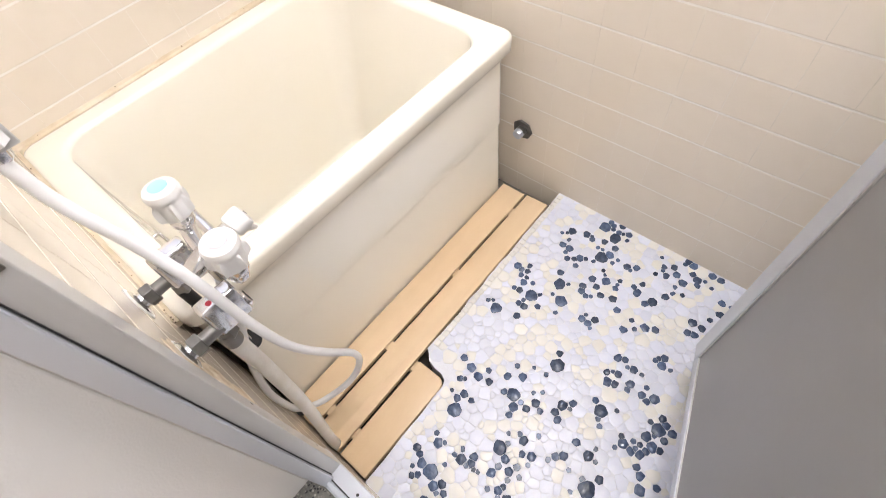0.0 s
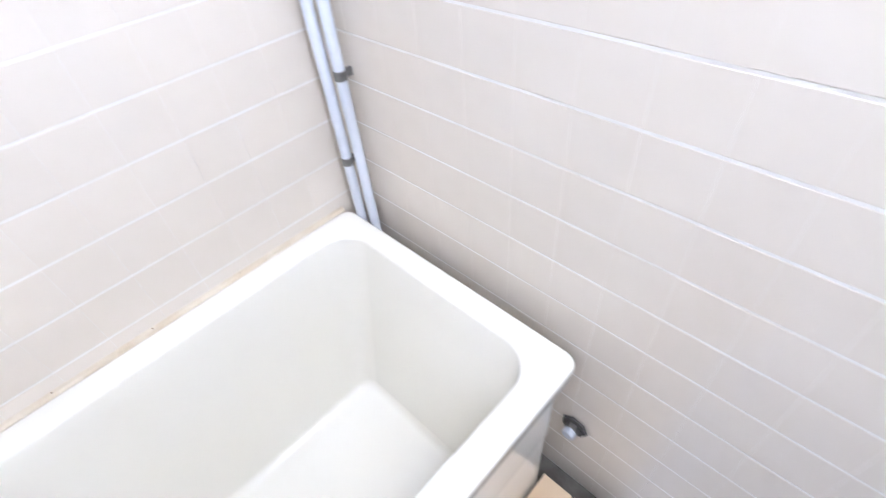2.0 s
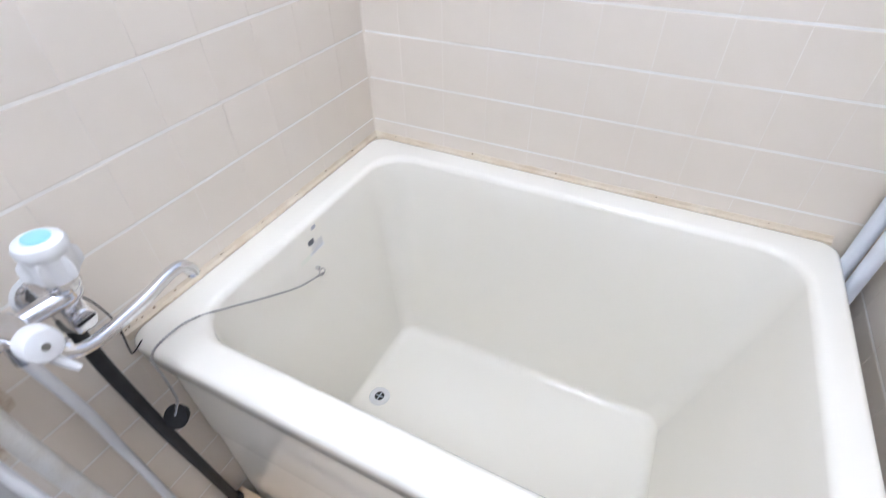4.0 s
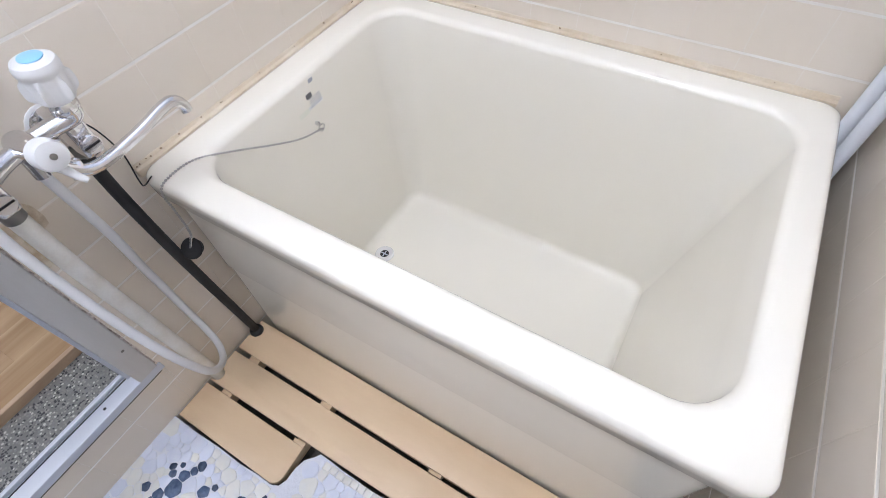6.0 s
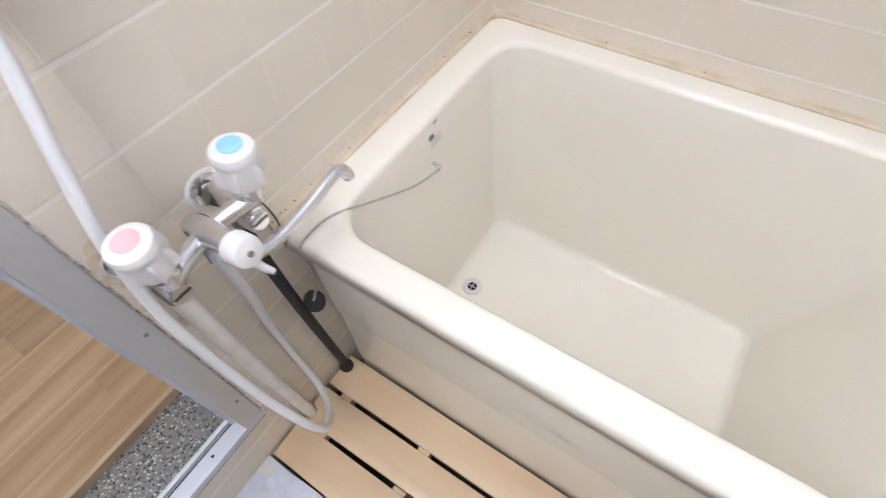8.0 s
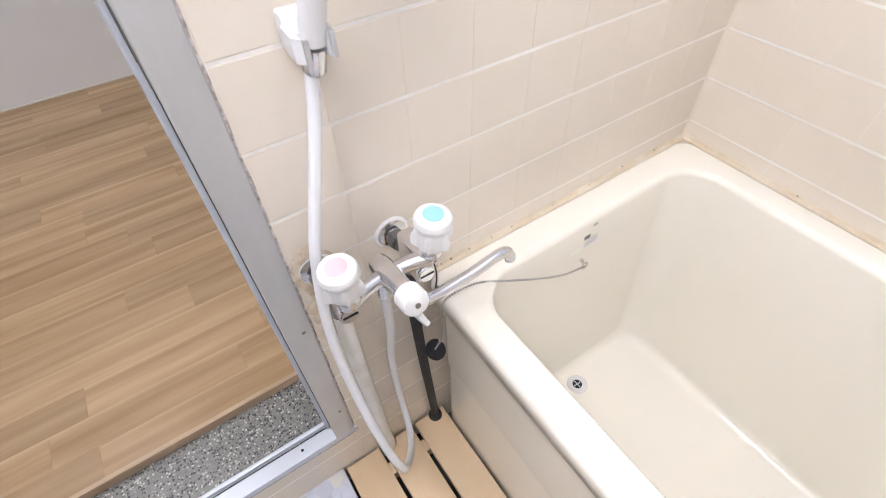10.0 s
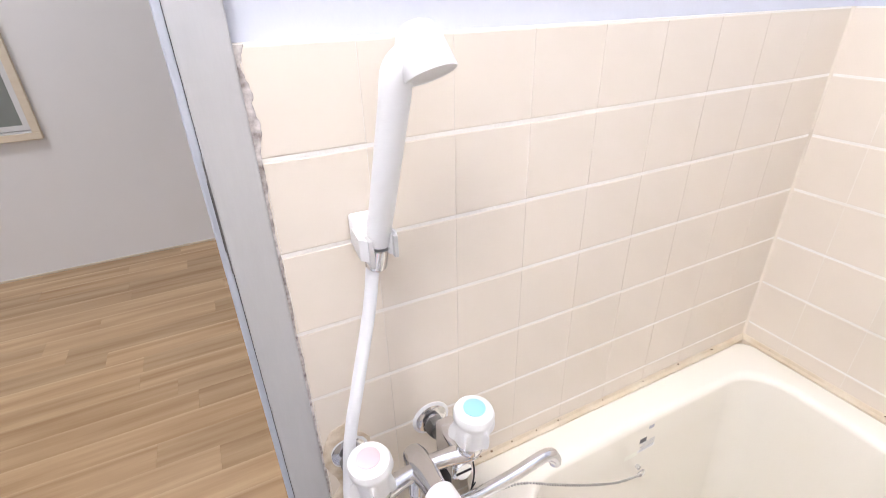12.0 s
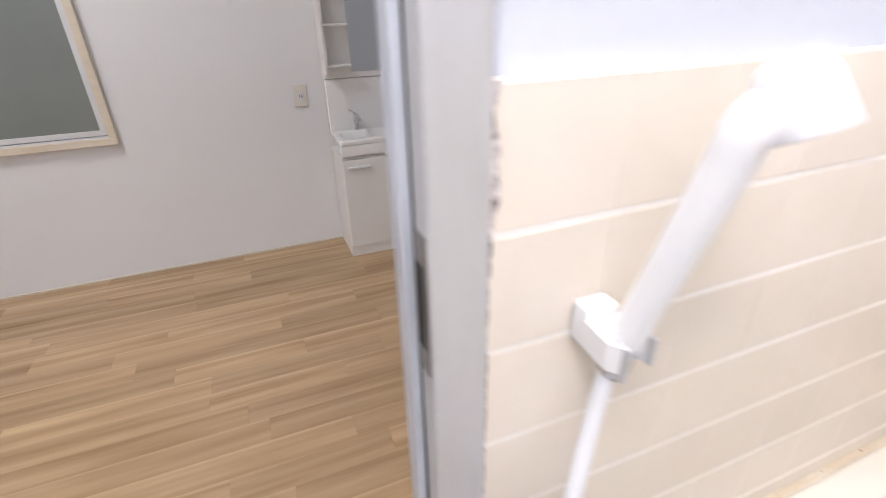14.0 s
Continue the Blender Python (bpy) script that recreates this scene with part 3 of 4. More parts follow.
def tap():
    ob = thing("mixer_tap", "chrome two-handle bath mixer tap with white knobs on the tiled wall", "tap")
    cold, hot, mid = Vector((0.826, 0.122, 0.801)), Vector((0.953, 0.121, 0.790)), Vector((0.888, 0.114, 0.801))
    # wall unions and elbows
    for s, nm in ((cold, "cold"), (hot, "hot")):
        x = s.x + (-0.002 if nm == "cold" else 0.004)
        z = 0.748
        part("putty_ring", lathe(bmesh.new(), ((0.031, -0.002), (0.031, 0.0012), (0.028, 0.0030), (0.022, 0.0034)), along((x, 0.0, z), (x, 1, z)), 18), WHITE_PLASTIC, ob, "white putty round the flange", True)
        u = part("wall_union", lathe(bmesh.new(), ((0.026, 0.0), (0.026, 0.002), (0.021, 0.005), (0.013, 0.006), (0.012, 0.012)), along((x, 0.001, z), (x, 1, z)), 28), CHROME, ob, "chrome wall flange", True)
        part("hex_nut", lathe(bmesh.new(), ((0.0165, 0.011), (0.0175, 0.013), (0.0175, 0.026), (0.0165, 0.028)), along((x, 0.001, z), (x, 1, z)), 6), STEEL, u)
        part("stub", rod(bmesh.new(), (x, 0.02, z), (x, 0.06, z), 0.011), STEEL, u, "", True)
        # stop valve body below the handle, with a slotted screw
        bm = boxed((s.x - 0.014, 0.05, 0.732), (s.x + 0.014, 0.108, 0.800), 0.006, 3)
        valve = part("valve_body", bm, CHROME, ob, "", True)
        part("screw", lathe(bmesh.new(), ((0.0145, 0.0), (0.0145, 0.004), (0.0125, 0.006)), along((s.x, 0.107, 0.752), (s.x, 0.2, 0.767)), 24), CHROME, valve, "slotted chrome screw", True)
        sm = along((s.x, 0.107, 0.752), (s.x, 0.2, 0.767))
        part("slot", bmesh_at(boxed((-0.0115, -0.0014, 0.0058), (0.0115, 0.0014, 0.0068)), sm), BLACK, valve)
        part("tail_nut", lathe(bmesh.new(), ((0.015, 0.0), (0.016, 0.003), (0.016, 0.020), (0.014, 0.024)), along((s.x, 0.06, 0.738), (s.x, 0.055, 0.6)), 6), STEEL, valve)
    # body: a centre barrel with two arms
    bm = lathe(bmesh.new(), ((0.006, -0.034), (0.0145, -0.031), (0.0170, -0.02), (0.0178, 0.0), (0.0165, 0.02), (0.0150, 0.034), (0.0150, 0.05)), along(mid, mid + Vector((0.0, 0.075, 0.016))), 28)
    part("body", bm, CHROME, ob, "chrome centre barrel", True)
    for s in (cold, hot):
        part("arm", tube(bmesh.new(), (mid + Vector((0, 0, 0.002)), mid.lerp(s, 0.5) + Vector((0, 0, 0.004)), s + Vector((0, 0.004, 0.008)), s + Vector((0, 0.006, 0.024))), lambda t: 0.0105 + 0.004 * t, 14), CHROME, ob, "", True)
        part("collar", lathe(bmesh.new(), ((0.0165, 0.0), (0.018, 0.003), (0.018, 0.012), (0.0155, 0.016)), along(s + Vector((0, 0.006, 0.018)), s + Vector((0, 0.008, 0.1))), 24), CHROME, ob, "", True)
    knob(ob, cold + Vector((-0.001, 0.007, 0.034)), (-0.03, 0.03, 0.5), BLUE_CAP, "pale blue cap disc")
    knob(ob, hot + Vector((0.001, 0.007, 0.034)), (0.03, 0.03, 0.5), PINK_CAP, "pale pink cap disc")
    # diverter knob with a small lever
    d0 = mid + Vector((0, 0.05, 0.0105))
    d1 = d0 + Vector((0.0, 0.036, 0.008))
    dv = part("diverter", lathe(bmesh.new(), ((0.0165, 0.0), (0.0195, 0.003), (0.0195, 0.022), (0.0175, 0.028), (0.013, 0.030)), along(d0, d1), 28), WHITE_PLASTIC, ob, "white diverter knob", True)
    part("lever", tube(bmesh.new(), (d0 + Vector((0, 0.018, -0.016)), d0 + Vector((-0.005, 0.026, -0.030)), d0 + Vector((-0.010, 0.032, -0.040))), lambda t: 0.0065 - 0.0025 * t, 10), WHITE_PLASTIC, dv, "small white lever", True)
    part("screw", lathe(bmesh.new(), ((0.004, 0.0), (0.004, 0.002)), along(d1 + Vector((0, -0.0075, -0.0015)), d1 + Vector((0, 0.1, 0.022))), 16), STEEL, dv, "", True)
    part("mark", lathe(bmesh.new(), ((0.0045, 0.0), (0.0045, 0.0008), (0.003, 0.001)), Matrix.Translation((0.957, 0.070, 0.7998)), 14), RED_MARK, ob, "small red hot-water mark")
    # spout swung over the tub
    part("spout", tube(bmesh.new(), ((0.886, 0.136, 0.783), (0.872, 0.142, 0.760), (0.845, 0.146, 0.746), (0.78, 0.149, 0.752), (0.728, 0.150, 0.763), (0.708, 0.150, 0.761), (0.699, 0.150, 0.747), (0.698, 0.150, 0.738)), 0.0088, 16), CHROME, ob, "swung-out chrome spout", True)
    part("spout_nut", lathe(bmesh.new(), ((0.013, 0.0), (0.0145, 0.003), (0.0145, 0.014), (0.012, 0.018)), along((0.876, 0.134, 0.756), (0.84, 0.141, 0.748)), 20), CHROME, ob, "", True)
    part("hose_outlet", rod(bmesh.new(), mid + Vector((0.006, -0.004, -0.015)), mid + Vector((0.008, -0.004, -0.045)), 0.011), CHROME, ob, "", True)
    return ob


tap()


def pipes():
    """The supply pipes that rise through the duckboard to the tap."""
    a = thing("cold_supply_pipe", "black wrapped cold supply pipe rising from the duckboard to the tap", "pipe")
    part("pipe", tube(bmesh.new(), ((0.829, 0.055, 0.72), (0.828, 0.055, 0.60), (0.815, 0.045, 0.38), (0.793, 0.026, 0.12), (0.784, 0.018, 0.005), (0.784, 0.018, PIT + 0.006)), 0.0105, 14), BLACK, a, smooth=True)
    part("foot_ring", lathe(bmesh.new(), ((0.011, 0.0), (0.0185, 0.001), (0.0175, 0.010), (0.012, 0.014)), Matrix.Translation((0.785, 0.019, 0.001)), 20), BLACK, a, smooth=True)
    b = thing("hot_supply_pipe", "cream wrapped hot supply pipe rising from the duckboard to the tap", "pipe")
    part("pipe", tube(bmesh.new(), ((0.953, 0.055, 0.695), (0.952, 0.054, 0.55), (0.944, 0.045, 0.33), (0.934, 0.024, 0.10), (0.929, 0.017, 0.0), (0.929, 0.017, PIT + 0.006)), 0.0142, 14), LAGGING, b, smooth=True)
    part("fitting", lathe(bmesh.new(), ((0.012, 0.0), (0.0155, 0.004), (0.0155, 0.022), (0.013, 0.034)), along((0.9525, 0.0548, 0.690), (0.953, 0.056, 0.74)), 18), STEEL, b, "dull metal pipe fitting", True)
    w = thing("black_cable", "thin black wire beside the tap looped down to the tub", "wire")
    part("wire", tube(bmesh.new(), ((0.826, 0.088, 0.776), (0.806, 0.088, 0.762), (0.793, 0.084, 0.70), (0.797, 0.078, 0.64), (0.790, 0.06, 0.612), (0.765, 0.04, 0.602)), 0.0013, 6), BLACK, w, smooth=True)


pipes()


def shower():
    ob = thing("hand_shower", "white hand shower with a long white hose in a wall holder", "hand shower")
    base, bend, crown = Vector((0.893, 0.048, 1.108)), Vector((0.8745, 0.087, 1.274)), Vector((0.857, 0.087, 1.309))
    part("handle", tube(bmesh.new(), (base - Vector((-0.002, 0.003, 0.012)), base.lerp(bend, 0.25), base.lerp(bend, 0.55), base.lerp(bend, 0.85), bend, bend + Vector((-0.010, 0.003, 0.011))), lambda t: 0.0132 + 0.0026 * t, 20), WHITE_PLASTIC, ob, smooth=True)
    # a bucket-shaped head looking out and down from the top of the handle
    m = along(crown, crown + Vector((-0.15, 0.42, -0.88)))
    head = part("head", lathe(bmesh.new(), ((0.003, -0.004), (0.010, -0.0035), (0.0160, 0.0), (0.0195, 0.006), (0.0212, 0.012), (0.0232, 0.027), (0.0248, 0.040), (0.0241, 0.0415), (0.0228, 0.0405)), m, 32), WHITE_PLASTIC, ob, "white bucket-shaped shower head", True)
    part("spray_face", lathe(bmesh.new(), ((0.0226, 0.039), (0.0215, 0.0403), (0.012, 0.0408), (0.003, 0.0409)), m, 28), HOSE, head, "pale spray face", True)
    part("hose_nut", lathe(bmesh.new(), ((0.0095, 0.0), (0.0125, 0.004), (0.0125, 0.026), (0.0145, 0.030)), along(base + Vector((0.006, -0.006, -0.045)), base), 16), CHROME, ob, "chrome hose nut", True)
    hose = ((0.902, 0.041, 1.066), (0.914, 0.046, 1.01), (0.943, 0.066, 0.928), (0.968, 0.080, 0.843), (0.983, 0.090, 0.72), (0.985, 0.108, 0.61), (0.982, 0.147, 0.499), (0.974, 0.183, 0.41),
            (0.962, 0.193, 0.335), (0.949, 0.176, 0.268), (0.928, 0.146, 0.21), (0.904, 0.108, 0.172), (0.884, 0.062, 0.163), (0.875, 0.026, 0.20), (0.874, 0.015, 0.26), (0.874, 0.014, 0.358),
            (0.877, 0.028, 0.454), (0.879, 0.047, 0.53), (0.884, 0.072, 0.61), (0.892, 0.096, 0.70), (0.896, 0.104, 0.755))
    part("hose", tube(bmesh.new(), hose, 0.0078, 14, 10), HOSE, ob, "smooth white plastic hose", True)
    return ob


shower()


def holder():
    ob = thing("shower_holder", "white plastic shower holder screwed to the tiles", "shower holder")
    part("base", boxed((0.882, 0.001, 1.078), (0.914, 0.024, 1.118), 0.004, 3), WHITE_PLASTIC, ob, smooth=True)
    bm = bmesh.new()
    prism(bm, [(0.876, 0.022), (0.916, 0.022), (0.918, 0.054), (0.911, 0.062), (0.908, 0.054), (0.904, 0.036), (0.890, 0.036), (0.885, 0.052), (0.882, 0.060), (0.875, 0.054)], 1.083, 1.108)
    part("fork", bm, WHITE_PLASTIC, ob, "open forked cradle")
    part("insert", boxed((0.8775, 0.044, 1.082), (0.8825, 0.064, 1.1085), 0.001), ALU, ob, "grey metal insert")
    part("insert", boxed((0.9055, 0.048, 1.076), (0.911, 0.066, 1.1085), 0.001), ALU, ob, "grey metal insert")


holder()


# ---- corner pipes, brass stub ----
def corner_pipe(x, y, clip_z, group="pipes in the corner"):
    ob = thing("wall_pipe", "pale grey plastic pipe rising in the tiled corner behind the tub", "pipe", group)
    part("pipe", rod(bmesh.new(), (x, y, 0.0), (x, y, TOP), 0.013, n=20), PIPE, ob, smooth=True)
    for z in clip_z:
        c = part("clip", lathe(bmesh.new(), ((0.0132, -0.011), (0.0148, -0.010), (0.0148, 0.010), (0.0132, 0.011)), Matrix.Translation((x, y, z)), 20, False), STEEL, ob, "steel pipe clip", True)
        part("clip_stem", boxed((x - 0.004, y, z - 0.009), (x + 0.004, FAR - 0.001, z + 0.009)), STEEL, c)


corner_pipe(0.060, 1.070, (0.77, 1.62))
corner_pipe(0.098, 1.084, (1.0, 1.70))


def brass_stub():
    ob = thing("pipe_stub", "capped metal pipe stub in a broken hole in the tiles", "pipe")
    at = (0.776, FAR - 0.004, 0.218)
    m = along(at, (at[0] - 0.012, 0, at[2] - 0.02))
    part("hole", lathe(bmesh.new(), ((0.038, 0.0), (0.036, 0.0052), (0.020, 0.0058)), along(at, (at[0], 0, at[2])), 7), DARK_HOLE, ob, "rough dark hole edge")
    part("nut", lathe(bmesh.new(), ((0.0205, 0.002), (0.0205, 0.017), (0.018, 0.020)), m, 6), STEEL, ob, "dark hexagonal nut")
    part("cap", lathe(bmesh.new(), ((0.0165, 0.018), (0.0175, 0.020), (0.0175, 0.032), (0.0155, 0.036), (0.010, 0.0365)), m, 8), ALU_LIGHT, ob, "worn dull metal cap")


brass_stub()


# ---- door frame and door ----
def door_frame():
    fr = structure("door_frame", boxed((DOOR_L - 0.004, -0.056, SILL - 0.002), (DOOR_L + 0.043, 0.004, DOOR_H), 0.002), ALU, "grey aluminium bathroom door frame", "door frame")
    part("stop", boxed((DOOR_L + 0.043, -0.052, SILL), (DOOR_L + 0.0525, -0.026, DOOR_H), 0.002), ALU_LIGHT, fr)
    part("gasket", boxed((DOOR_L + 0.0425, -0.0255, SILL), (DOOR_L + 0.0442, -0.0235, DOOR_H)), BLACK, fr, "thin dark gasket")
    strike = part("strike_plate", boxed((DOOR_L + 0.041, -0.0225, 1.075), (DOOR_L + 0.0448, 0.0, 1.20), 0.001), STEEL, fr, "worn steel strike plate")
    part("strike_hole", boxed((DOOR_L + 0.043, -0.019, 1.10), (DOOR_L + 0.0454, -0.004, 1.175)), BLACK, strike)
    part("hinge_jamb", boxed((DOOR_R - 0.035, -0.065, SILL - 0.002), (DOOR_R + 0.004, 0.004, DOOR_H), 0.002), ALU, fr)
    part("head", boxed((DOOR_L + 0.033, -0.056, DOOR_H - 0.036), (DOOR_R - 0.036, 0.004, DOOR_H), 0.002), ALU, fr)
    for z in (0.30, 0.62):
        part("screw", lathe(bmesh.new(), ((0.0035, 0), (0.0035, 0.001), (0.002, 0.0015)), along((DOOR_L + 0.012, 0.0038, z), (DOOR_L + 0.012, 1, z)), 12), STEEL, fr)
    # old sealant smeared along the frame's tiled edge, wider and broken near the top
    bm, rnd, rows = bmesh.new(), random.Random(4), []
    for k in range(261):
        z = SILL + 0.008 + (TILE_TOP - SILL - 0.009) * k / 260
        wide = 0.0016 + 0.0022 * (noise.noise((0.0, 3.0, z * 23)) + 0.4) + rnd.uniform(0, 0.0008)
        if z > 1.15:
            wide += min(1.0, (z - 1.15) / 0.06) * (0.0045 + 0.0050 * noise.noise((5.0, 0.0, z * 34)) + 0.004 * noise.noise((2.0, 0.0, z * 120)))
        wide, lift = max(0.0006, wide), 0.0009 + 0.0007 * noise.noise((1.0, 0.0, z * 60))
        x = DOOR_L - 0.0045
        rows.append([bm.verts.new(v) for v in ((x + 0.004, -0.004, z), (x + 0.004, 0.0022, z), (x - wide * 0.3, lift + 0.001 * noise.noise((9.0, 0.0, z * 90)), z), (x - wide * 0.8, lift * 0.9, z), (x - wide, -0.001, z))])
    for a, b in zip(rows, rows[1:]):
        for k in range(4):
            bm.faces.new((a[k], a[k + 1], b[k + 1], b[k]))
    part("sealant", bm, material("old_grey_sealant", (0.68, 0.63, 0.60), 0.7, second=(0.20, 0.165, 0.15), scale=95, mix=0.42, bump=0.6, bump_scale=150), fr, "cracked old sealant", True)
    sill = structure("door_sill", boxed((DOOR_L - 0.012, -0.052, SILL - 0.024), (DOOR_R + 0.012, 0.004, SILL), 0.002), ALU_LIGHT, "bright aluminium door sill", "door sill")
    part("rail", boxed((DOOR_L + 0.033, -0.046, SILL), (DOOR_R - 0.036, -0.036, SILL + 0.012), 0.002), ALU_LIGHT, sill)
    part("groove", boxed((DOOR_L + 0.033, -0.034, SILL - 0.001), (DOOR_R - 0.036, -0.031, SILL + 0.0005)), BLACK, sill)
    part("joint", boxed((DOOR_L - 0.002, -0.002, SILL - 0.0285), (DOOR_R + 0.002, 0.0022, SILL - 0.0245)), GUTTER, sill, "dark dirty joint under the sill")
    for k in range(3):
        x = DOOR_L + 0.12 + 0.25 * k
        part("screw", lathe(bmesh.new(), ((0.0035, 0), (0.0035, 0.0006), (0.002, 0.001)), Matrix.Translation((x, -0.016, SILL)), 12), BLACK, sill)


door_frame()


def door_leaf():
    """The leaf, swung into the bathroom."""
    ob = thing("door_leaf", "grey aluminium bathroom door with a grey panel standing open", "door", place=(1.758, 0.014, 0.205))
    ob.rotation_euler = (0, 0, radians(105.9))
    w, h, t = 0.765, 1.72, 0.028
    for nm, lo, hi in (("stile", (0.0, -t / 2, 0), (0.03, t / 2, h)), ("stile", (w - 0.046, -t / 2, 0), (w, t / 2, h)),
                       ("rail", (0.03, -t / 2, 0), (w - 0.046, t / 2, 0.030)), ("rail", (0.03, -t / 2, h - 0.03), (w - 0.046, t / 2, h))):
        part(nm, boxed(lo, hi, 0.003), ALU_LIGHT, ob, "bright aluminium edge")
    part("panel", boxed((0.028, -0.009, 0.028), (w - 0.044, 0.009, h - 0.028)), PANEL, ob, "plain grey panel")
    for side in (-1, 1):
        part("bead", boxed((0.03, min(side * 0.009, side * 0.0115), 0.030), (w - 0.046, max(side * 0.009, side * 0.0115), 0.034)), ALU, ob)
        part("bead", boxed((w - 0.050, min(side * 0.009, side * 0.0115), 0.034), (w - 0.046, max(side * 0.009, side * 0.0115), h - 0.03)), ALU, ob)


door_leaf()


# ---- lamps ----
def ceiling_lamp(name, x, y, z, r, label):
    ob = thing(name, label, "ceiling lamp")
    part("base", lathe(bmesh.new(), ((r, -0.012), (r, 0.0)), Matrix.Translation((x, y, z)), 32), WHITE_PLASTIC, ob, smooth=True)
    part("diffuser", lathe(bmesh.new(), ((r * 0.96, 0.0), (r * 0.9, -0.006), (r * 0.3, -0.008)), Matrix.Translation((x, y, z - 0.012)), 32), LAMP_GLASS, ob, "glowing white diffuser", True)


def globe_lamp(x, y):
    ob = thing("bath_globe_lamp", "lit white glass globe lamp on the bathroom ceiling", "ceiling lamp")
    part("socket", lathe(bmesh.new(), ((0.05, -0.06), (0.055, -0.05), (0.055, 0.0)), Matrix.Translation((x, y, TOP)), 24), WHITE_PLASTIC, ob, smooth=True)
    prof = [(0.17 * math.sin(radians(a)) + 0.0005, 0.17 * math.cos(radians(a))) for a in range(180, 30, -10)]
    part("globe", lathe(bmesh.new(), prof, Matrix.Translation((x, y, TOP - 0.205)), 24), GLOBE_GLASS, ob, "glowing white glass globe", True)


globe_lamp(1.42, 0.60)
# the room's lamp is unseen and assumed, a body for the added light
ceiling_lamp("assumed_room_lamp", 2.15, -1.15, ROOM_TOP, 0.36, "large round white ceiling lamp, unseen, assumed for the room's light")


# ---- the room beyond ----
def room_window():
    y = ROOM_BACK
    win = structure("window_1", boxed((1.70, y, 0.85), (2.65, y + 0.004, 1.85)), GUTTER, "frosted sliding window in a cream wooden frame", "window")
    x0, x1, z0, z1 = 1.714, 2.65, 0.863, 1.85
    for nm, lo, hi in (("window_sill", (x0 - 0.03, y, z0 - 0.03), (x1 + 0.03, y + 0.03, z0)), ("window_frame", (x0 - 0.03, y, z1), (x1 + 0.03, y + 0.026, z1 + 0.03)),
                       ("window_frame", (x0 - 0.03, y, z0), (x0, y + 0.026, z1)), ("window_frame", (x1, y, z0), (x1 + 0.03, y + 0.026, z1))):
        part(nm, boxed(lo, hi, 0.003), TRIM, win, "cream wooden trim")
    part("track", boxed((x0, y + 0.002, z0), (x1, y + 0.024, z0 + 0.009), 0.001), SASH, win, "white aluminium window track")
    mid = (x0 + x1) / 2
    for a, b, dy in ((x0, mid + 0.015, 0.012), (mid - 0.015, x1, 0.004)):
        s = part("sash", boxed((a, y + dy, z0 + 0.012), (b, y + dy + 0.008, z0 + 0.034), 0.001), SASH, win, "white aluminium sash rail")
        part("sash_stile", boxed((a, y + dy, z0 + 0.034), (a + 0.022, y + dy + 0.008, z1), 0.001), SASH, s)
        part("sash_stile", boxed((b - 0.022, y + dy, z0 + 0.034), (b, y + dy + 0.008, z1), 0.001), SASH, s)
        part("pane", boxed((a + 0.022, y + dy + 0.001, z0 + 0.034), (b - 0.022, y + dy + 0.005, z1)), FROST, s, "grey frosted pane")


room_window()


